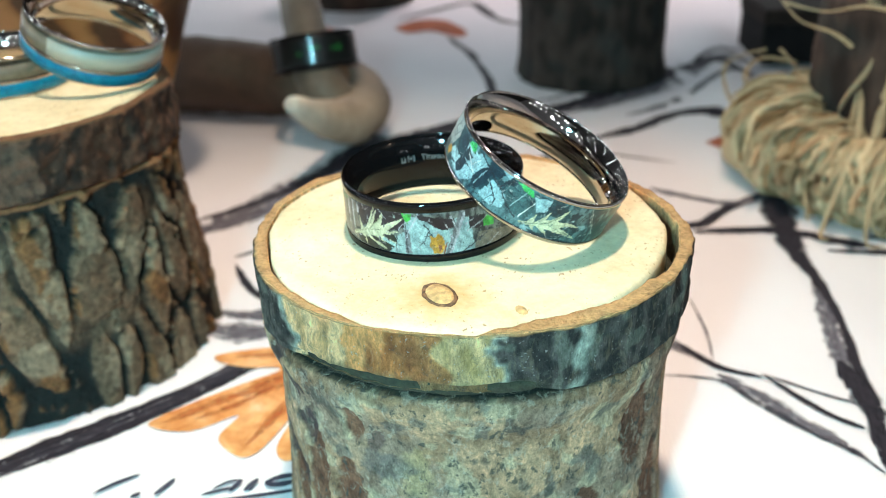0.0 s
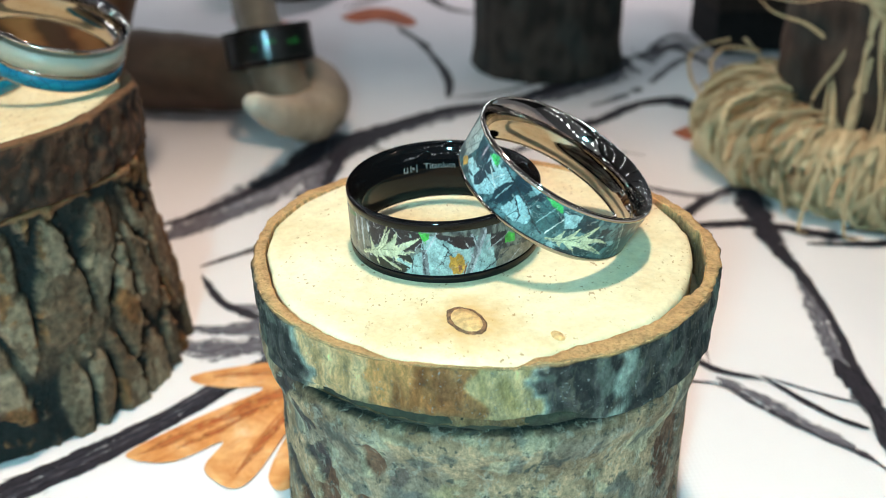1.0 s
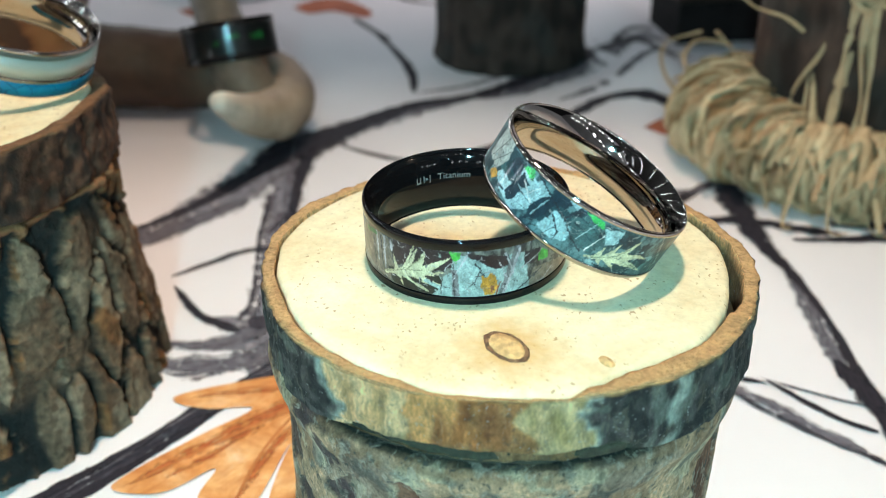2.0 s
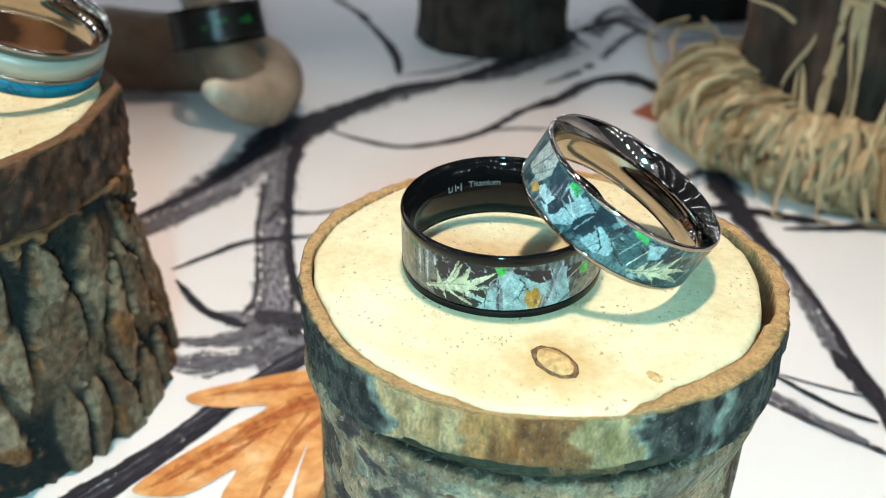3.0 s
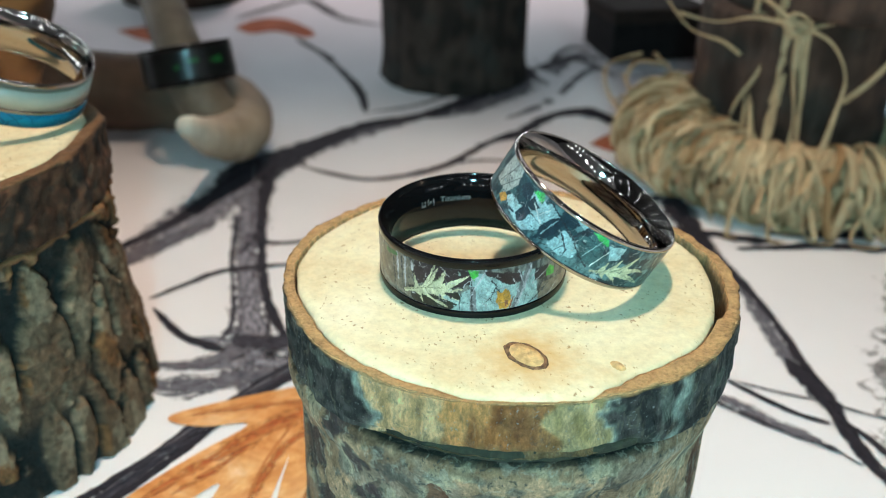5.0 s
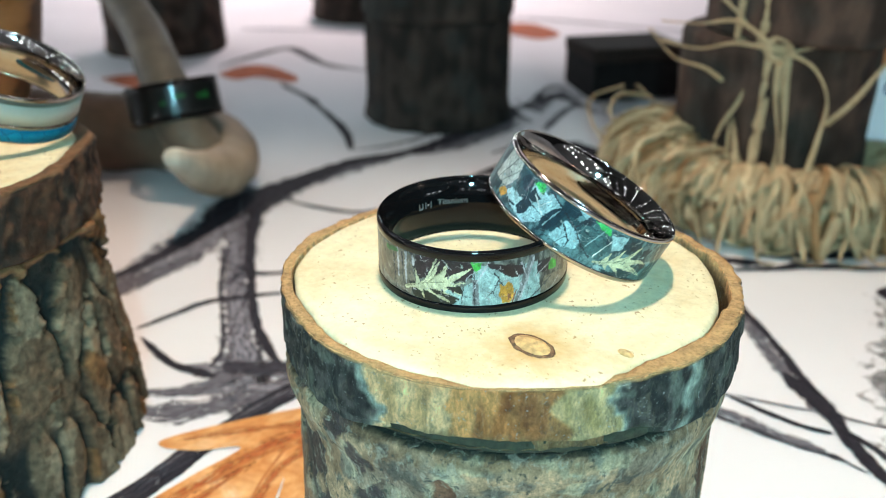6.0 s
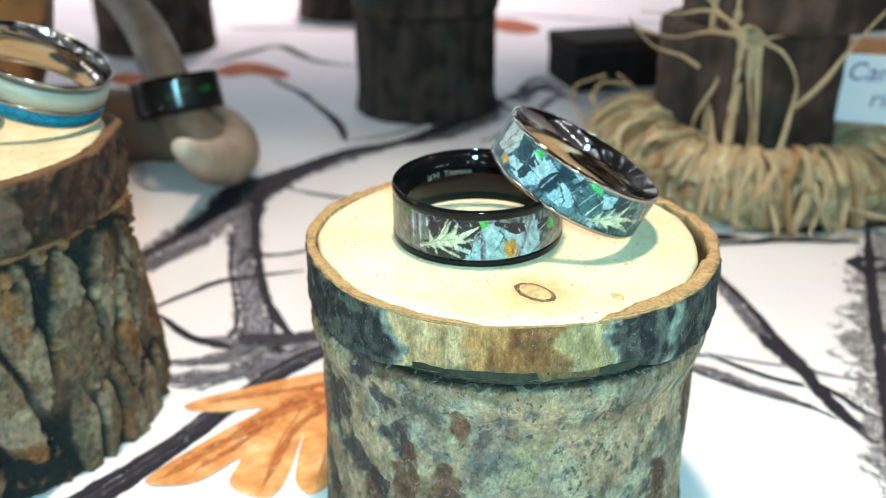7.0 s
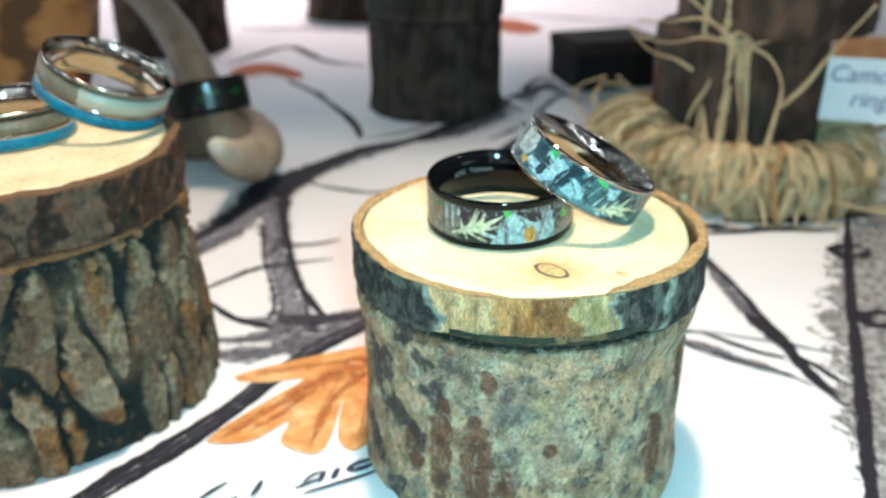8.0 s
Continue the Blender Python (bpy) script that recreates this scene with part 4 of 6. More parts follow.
class Print:
    """The colours of a printed woodland band: painted patches, leaves and twigs round a ring, in degrees and millimetres."""

    def __init__(self, radius, hw, cols, rows, inks, seed):
        self.per, self.hw, self.inks, self.seed = math.radians(1) * radius * 1000, hw * 1000, inks, seed
        self.deg, self.h = np.meshgrid(np.linspace(-180, 180, cols), np.linspace(-self.hw, self.hw, rows))
        self.arc = (self.deg + 180) * self.per
        arc, h = self.arc, self.h + 20
        self.rag_u = 0.10 * (lattice(arc * 2.0, h * 2.0, seed) - 0.5) + 0.20 * (lattice(arc * 9, h * 5, seed + 1) - 0.5)
        self.rag_h = 0.10 * (lattice(arc * 2.0, h * 2.0, seed + 2) - 0.5) + 0.20 * (lattice(arc * 7, h * 7, seed + 3) - 0.5)
        self.cloud = lattice(arc * 1.7 + h, h * 1.2 - 0.5 * arc, seed + 8)
        self.fleck = lattice(arc * 7, h * 4, seed + 4) * 0.5 + lattice(arc * 15, h * 11, seed + 5) * 0.5
        tone = 0.45 * lattice(arc * 0.9, h * 0.6, seed + 6) + 0.35 * lattice(arc * 2.6, h * 1.3, seed + 7) + 0.2 * self.fleck
        tone = np.clip((tone - 0.40) / 0.24, 0, 1)[..., None]
        self.rgb = np.array(inks["low"]) * (1 - tone) + np.array(inks["high"]) * tone

    def lay(self, ink, cover, strength=1.0):
        colour = np.array(self.inks[ink]) * ((0.6 + 0.8 * self.fleck) * (0.65 + 0.7 * self.cloud))[..., None]
        self.rgb = self.rgb + (colour - self.rgb) * (np.clip(cover, 0, 1) * strength)[..., None]

    def place(self, points):
        """Points in millimetres about the first one, and the canvas seen from there."""
        d0 = points[0][0]
        pts = [((((d - d0 + 180) % 360) - 180) * self.per, h) for d, h in points]
        return pts, (((self.deg - d0 + 180) % 360) - 180) * self.per + self.rag_u, self.h + self.rag_h

    @staticmethod
    def gap(x, y, a, b):
        dx, dy = b[0] - a[0], b[1] - a[1]
        k = np.clip(((x - a[0]) * dx + (y - a[1]) * dy) / (dx * dx + dy * dy + 1e-9), 0, 1)
        return np.hypot(x - a[0] - k * dx, y - a[1] - k * dy), k

    def fill(self, ink, points, soft=0.05):
        pts, x, y = self.place(points)
        inside, dist = np.zeros(x.shape, bool), np.full(x.shape, 9.0)
        for a, b in zip(pts, pts[1:] + pts[:1]):
            cross = ((a[1] > y) != (b[1] > y)) & (x < (b[0] - a[0]) * (y - a[1]) / (b[1] - a[1] + 1e-9) + a[0])
            inside ^= cross
            dist = np.minimum(dist, self.gap(x, y, a, b)[0])
        self.lay(ink, 0.5 + np.where(inside, dist, -dist) / (2 * soft))

    def line(self, ink, points, w0, w1, soft=0.035, strength=1.0):
        pts, x, y = self.place(points)
        cover, n = np.zeros(x.shape), len(pts) - 1
        for i, (a, b) in enumerate(zip(pts, pts[1:])):
            dist, k = self.gap(x, y, a, b)
            half = 0.5 * (w0 + (w1 - w0) * (i + k) / n)
            cover = np.maximum(cover, 0.5 + (half - dist) / (2 * soft))
        self.lay(ink, cover, strength)

    def undergrowth(self, count, spans, size=1.0):
        """Scattered twigs, shards and grass blades over spans of degrees."""
        rnd = random.Random(self.seed)
        for k in range(count):
            lo, hi = spans[k % len(spans)]
            d, h, turn = rnd.uniform(lo, hi), rnd.uniform(-self.hw, self.hw), rnd.uniform(0, 6.28)
            ln = size * rnd.uniform(0.5, 2.2)
            tip = (d + ln * math.cos(turn) / self.per, h + ln * math.sin(turn))
            if k % 5 == 0:
                side = (d + 0.4 * ln * math.cos(turn + 1) / self.per, h + 0.4 * ln * math.sin(turn + 1))
                self.fill(rnd.choice(("plum", "ice", "plum", "trunk")), [(d, h), side, tip, (d + 0.35 * ln / self.per * math.cos(turn - 0.8), h + 0.3 * ln * math.sin(turn - 0.8))])
            else:
                self.line(rnd.choice(("pale", "dark", "dark", "trunk")), [(d, h), (0.5 * (d + tip[0]) + rnd.uniform(-2, 2), 0.5 * (h + tip[1])), tip], rnd.uniform(0.05, 0.16), 0.03)


    def fine_twigs(self, count, lo, hi):
        """Hair-thin twigs and grass over everything else."""
        rnd = random.Random(self.seed + 50)
        for k in range(count):
            d, h = rnd.uniform(lo, hi), rnd.uniform(-self.hw, self.hw)
            turn = rnd.gauss(1.57, 0.7) if k % 3 else rnd.uniform(-0.6, 0.6)
            ln = rnd.uniform(0.4, 1.8)
            mid = (d + (0.5 * ln * math.cos(turn) + rnd.uniform(-0.15, 0.15)) / self.per, h + 0.5 * ln * math.sin(turn) + rnd.uniform(-0.1, 0.1))
            self.line(("pale", "dark", "trunk", "dark")[k % 4], [(d, h), mid, (d + ln * math.cos(turn + 0.2) / self.per, h + ln * math.sin(turn + 0.2))], rnd.uniform(0.03, 0.08), 0.02, 0.03, rnd.uniform(0.35, 0.85))


def printed_sleeve(name, R, h0, h1, canvas, material, parent, label=""):
    """The print as a thin sleeve with a turned-in edge above and below."""
    rows, cols = canvas.deg.shape
    heights = [h0] + [h0 + 0.00002 + (h1 - h0 - 0.00004) * i / (rows - 1) for i in range(rows)] + [h1]
    turn = np.radians(canvas.deg[0])
    verts, tints = [], []
    for i, h in enumerate(heights):
        r = R - 0.0003 if i in (0, rows + 1) else R
        verts += [(r * c, r * s, h) for c, s in zip(np.cos(turn).tolist(), np.sin(turn).tolist())]
        tints += canvas.rgb[min(max(i - 1, 0), rows - 1)].tolist()
    return sheet(name, verts, grid_faces(rows + 2, cols, False), material, parent, label, tints=tints)


def ring_body(R, w, wall, edge, recess):
    """A comfort-fit ring's section: rounded inside, bevelled rims, shallow channel for the inlay."""
    r, b, hw = R - wall, 0.00035, w / 2
    prof = [(R - recess, -hw + edge), (R - recess, hw - edge), (R - 0.00004, hw - edge), (R, hw - edge + 0.00004), (R, hw - b), (R - 0.12 * b, hw - 0.55 * b), (R - 0.45 * b, hw - 0.14 * b), (R - b, hw)]
    dome = 0.72 * wall
    inside = [(r + dome * k ** 1.9, hw * k * 0.93) for k in (1.0, 0.8, 0.6, 0.4, 0.2)]
    prof += [(r + dome + 0.45 * (wall - dome), hw + 0.00001), (r + dome + 0.0002, hw * 0.985)] + inside + [(r, 0.0)] + [(q, -h) for q, h in inside[::-1]]
    prof += [(r + dome + 0.0002, -hw * 0.985), (r + dome + 0.45 * (wall - dome), -hw - 0.00001), (R - b, -hw)]
    prof += [(R - 0.45 * b, -hw + 0.14 * b), (R - 0.12 * b, -hw + 0.55 * b), (R, -hw + b), (R, -hw + edge - 0.00004), (R - 0.00004, -hw + edge)]
    return lathe(prof, 200)


def sleeve(name, R, h0, h1, material, parent, label="", arc=(0, 360)):
    """A thin inlay round a band, or over an arc of degrees, with turned-in edges."""
    cols = 200
    verts, uvs = [], []
    for rr, h in ((R - 0.0003, h0), (R, h0 + 0.00002), (R, h1 - 0.00002), (R - 0.0003, h1)):
        for j in range(cols + 1):
            a = arc[0] + (arc[1] - arc[0]) * j / cols
            verts.append(band_point(rr, a, h))
            uvs.append((math.radians(a) * R / 0.006, h / 0.006))
    return sheet(name, verts, grid_faces(4, cols + 1, False), material, parent, label, uvs=uvs)


GREY_INKS = {"low": (0.03, 0.027, 0.028), "high": (0.17, 0.18, 0.165), "ice": (0.27, 0.37, 0.37), "pale": (0.36, 0.35, 0.38), "plum": (0.022, 0.013, 0.018), "soot": (0.014, 0.016, 0.013), "dark": (0.03, 0.028, 0.034), "trunk": (0.15, 0.145, 0.155),
             "bark": (0.15, 0.125, 0.10), "moss": (0.05, 0.14, 0.05), "leaf": (0.52, 0.49, 0.33), "leafvein": (0.13, 0.13, 0.07), "green": (0.05, 0.36, 0.05), "amber": (0.50, 0.23, 0.035), "rust": (0.22, 0.07, 0.035)}
TEAL_INKS = {"low": (0.010, 0.038, 0.046), "high": (0.10, 0.20, 0.21), "ice": (0.20, 0.33, 0.35), "aqua": (0.28, 0.44, 0.46), "pale": (0.34, 0.39, 0.37), "white": (0.55, 0.60, 0.58), "plum": (0.006, 0.022, 0.032), "navy": (0.006, 0.026, 0.038), "deep": (0.010, 0.045, 0.055), "dark": (0.012, 0.02, 0.028),
             "mid": (0.032, 0.09, 0.095), "trunk": (0.05, 0.10, 0.105), "leaf": (0.50, 0.51, 0.34), "leafvein": (0.10, 0.15, 0.10), "green": (0.04, 0.42, 0.10), "amber": (0.46, 0.24, 0.05), "grey": (0.24, 0.25, 0.22)}
NIGHT_INKS = {k: (0.008, 0.010, 0.009) for k in ("high", "plum", "dark", "trunk", "ice", "pale")} | {"low": (0.004, 0.004, 0.005), "green": (0.012, 0.10, 0.025), "pale": (0.03, 0.035, 0.03)}


def print_material():
    m = Nodes("clear_coated_print", 0.32, spec=0.3)
    m.bsdf.inputs["Coat Weight"].default_value = 0.2
    m.bsdf.inputs["Coat Roughness"].default_value = 0.05
    att = m.node("ShaderNodeVertexColor")
    att.layer_name = "tint"
    grain = m.noise(m.coords(), 5200, 3, 0.6)
    m.colour(m.blend(1.0, att.outputs["Color"], m.ramp(grain, (0.3, 0.82), (0.7, 1.15)), "MULTIPLY"))
    return m.mat


PRINT = print_material()


def camo_ring(name, m, R, w, wall, metal, inks, edge, label, features, seed, cols=1240, rows=80, spans=((-40, 190),), count=150, twigs=190):
    ob = new(name)
    ob.empty_display_size = 0.01
    ob.matrix_world = m
    tagged(ob, label, "ring", "camouflage rings")
    part("band", ring_body(R, w, wall, edge, 0.0002), metal, ob)
    hw = w / 2 - edge
    canvas = Print(R, hw, cols, rows, inks, seed)
    canvas.undergrowth(count, spans)
    for ink, points, *widths in features:
        if widths:
            canvas.line(ink, points, *widths)
        else:
            canvas.fill(ink, points)
    canvas.undergrowth(count // 2, ((-180, -45),), 0.32)
    canvas.fine_twigs(twigs, -185, -35)
    printed_sleeve("printed_inlay", R - 0.00005, -hw, hw, canvas, PRINT, ob, "camouflage print of twigs and leaves")
    return ob


def axis_pose(x, y, z, nx, ny, spin):
    up = Vector((nx, ny, 1)).normalized()
    turn = Vector((0, 0, 1)).rotation_difference(up).to_matrix().to_4x4()
    return Matrix.Translation((x, y, z)) @ turn @ pose(0, 0, 0, 0, 0, spin)


BLACK_R, BLACK_W = 0.01155, 0.0079


def grey_woodland():
    """Bark, a pale pointed leaf, dark undergrowth, icy sky, an amber leaf and pale trunks."""
    return [
        ("bark", [(-175, 1.8), (-157, 3.0), (-144, 2.4), (-141, -0.7), (-145, -2.6), (-161, -2.0), (-176, -1.4)]),
        ("pale", [(-155, 2.7), (-154, -0.8)], 0.33, 0.26),
        ("pale", [(-148, 2.4), (-148, -1.3)], 0.39, 0.26),
        ("pale", [(-143, 2.2), (-142, 1.2)], 0.33, 0.26),
        ("dark", [(-159, 1.7), (-157, -1.5)], 0.20, 0.13),
        ("dark", [(-151, 2.3), (-150, -1.2)], 0.20, 0.13),
        ("moss", [(-165, 2.0), (-156, 2.3)], 0.65, 0.52),
        ("ice", [(-119, 2.7), (-102, 2.3), (-68, 1.7), (-64, -2.7), (-83, -3.7), (-106, -3.3), (-123, -3.1), (-125, -1.3), (-112, -0.4), (-106, 0.4)]),
        ("ice", [(-106, 2.3), (-91, 1.1), (-89, -2.8), (-103, -2.9), (-106, -0.3)]),
        ("plum", [(-141, 2.7), (-121, 2.8), (-106, 2.7), (-107, 0.8), (-119, 0.0), (-130, 0.4), (-141, -0.4)]),
        ("soot", [(-146, -0.9), (-134, -1.0), (-122, -1.3), (-114, -1.9), (-118, -2.8), (-142, -2.7)]),
        ("pale", [(-137, 2.6), (-134, 0.4)], 0.16, 0.10),
        ("plum", [(-140, 2.3), (-133, 2.6), (-134, 0.7), (-140, -0.1)]),
        ("plum", [(-133, 2.5), (-128, 2.4), (-131, 0.5), (-133, 0.7)]),
        ("plum", [(-126, 2.7), (-120, 2.6), (-123, 1.0), (-126, 1.2)]),
        ("plum", [(-120, 2.6), (-107, 2.4), (-108, 1.9), (-115, 1.4), (-120, 1.1)]),
        ("plum", [(-119, 0.7), (-108, 1.3), (-110, 0.7), (-115, 0.3), (-119, 0.1)]),
        ("soot", [(-143, -0.7), (-135, -1.1), (-125, -1.7), (-115, -2.0), (-118, -2.8), (-130, -2.7), (-141, -2.6)]),
        ("soot", [(-119, -0.6), (-114, -0.3), (-112, -1.2), (-117, -1.5)]),
        ("leaf", [(-140, -1.0), (-134, 0.0), (-126, 0.5), (-120, 0.3), (-122, -0.6), (-126, -1.3), (-134, -1.6)]),
        ("leaf", [(-148, -1.8), (-137, -0.9), (-124, -0.2)], 0.46, 0.72),
        ("leaf", [(-139, -0.9), (-141, 0.8)], 0.78, 0.11),
        ("leaf", [(-134, -0.6), (-129, 0.9), (-126, 2.5)], 0.70, 0.11),
        ("leaf", [(-130, -0.5), (-124, 0.9), (-121, 2.3)], 1.20, 0.13),
        ("leaf", [(-126, -0.3), (-116, 0.8), (-108, 1.9)], 1.16, 0.11),
        ("leaf", [(-126, -0.4), (-118, -0.2), (-111, 0.1)], 0.78, 0.11),
        ("leaf", [(-128, -0.7), (-120, -1.2), (-113, -1.4)], 1.08, 0.11),
        ("leaf", [(-132, -1.0), (-125, -1.9), (-120, -2.4)], 1.08, 0.13),
        ("leaf", [(-138, -1.3), (-135, -2.5)], 0.85, 0.11),
        ("soot", [(-132, -1.1), (-125, -1.2), (-122, -1.9), (-128, -1.7)]),
        ("soot", [(-141, -1.7), (-136, -1.7), (-137, -2.1)]),
        ("leafvein", [(-148, -1.7), (-135, -0.6), (-123, 0.0)], 0.10, 0.07),
        ("leafvein", [(-135, -0.6), (-130, 0.8)], 0.08, 0.07),
        ("leafvein", [(-133, -0.5), (-121, 2.0)], 0.08, 0.07),
        ("leaf", [(-133, 0.1), (-127, 2.9)], 0.31, 0.13),
        ("pale", [(-124, 2.8), (-119, 1.6)], 0.10, 0.07),
        ("ice", [(-121, -1.1), (-107, -2.2)], 0.46, 0.33),
        ("trunk", [(-107, 0.6), (-104, 0.6), (-103, -2.7), (-107, -2.7)]),
        ("dark", [(-106, 1.2), (-106, -2.6)], 0.13, 0.13),
        ("dark", [(-112, -0.4), (-113, -2.7)], 0.13, 0.10),
        ("green", [(-108, 2.7), (-102, 2.6), (-103, 1.8), (-105, 1.3), (-107, 1.9)]),
        ("pale", [(-98, 2.6), (-103, 0.8), (-107, -0.9)], 0.20, 0.13),
        ("pale", [(-102, 1.9), (-107, 1.3), (-112, 0.3)], 0.13, 0.10),
        ("plum", [(-99, 2.5), (-77, 1.8), (-76, 0.7), (-82, 0.4), (-88, 0.7), (-93, 1.6), (-98, 1.9)]),
        ("dark", [(-95, 1.3), (-92, 0.5), (-95, -0.9), (-98, -1.5)], 0.16, 0.09),
        ("dark", [(-95, -0.3), (-90, -0.1)], 0.13, 0.08),
        ("dark", [(-96, -0.9), (-94, -1.7)], 0.09, 0.07),
        ("amber", [(-92, -0.1), (-89, -0.5), (-87, 0.1), (-84, -0.5), (-83, -1.8), (-85, -2.6), (-90, -2.6), (-92, -1.5)]),
        ("rust", [(-87, -1.4), (-85, -1.6), (-86, -2.4), (-87, -2.3)]),
        ("dark", [(-92, 0.2), (-90, -0.4)], 0.10, 0.08),
        ("rust", [(-82, -1.3), (-84, -2.9)], 0.20, 0.20),
        ("trunk", [(-72, 2.3), (-77, -0.1), (-82, -3.2)], 0.78, 0.58),
        ("pale", [(-71, 2.2), (-75, -0.2), (-81, -3.2)], 0.39, 0.26),
        ("pale", [(-79, 2.1), (-75, -0.1)], 0.20, 0.13),
        ("pale", [(-82, 1.1), (-78, -1.0)], 0.13, 0.07),
        ("plum", [(-68, 1.7), (-57, 1.5), (-59, -0.1), (-68, 0.1)]),
        ("pale", [(-69, -0.1), (-56, 1.2)], 0.13, 0.09),
        ("pale", [(-70, 0.8), (-65, 1.4)], 0.13, 0.09),
        ("ice", [(-74, -0.8), (-66, -0.7), (-65, -2.3), (-73, -2.8)]),
        ("bark", [(-62, -0.6), (-49, -1.0), (-29, -2.0), (-49, -4.7), (-67, -3.9)]),
        ("green", [(-59, 0.8), (-56, 1.2), (-51, 0.6), (-51, -0.3), (-58, -0.1)]),
        ("dark", [(-73, -2.8), (-56, -1.0)], 0.16, 0.10),
        ("pale", [(-56, -2.7), (-47, -1.7)], 0.13, 0.08),
        ("dark", [(-50, -3.4), (-42, -2.3)], 0.13, 0.09),
    ]


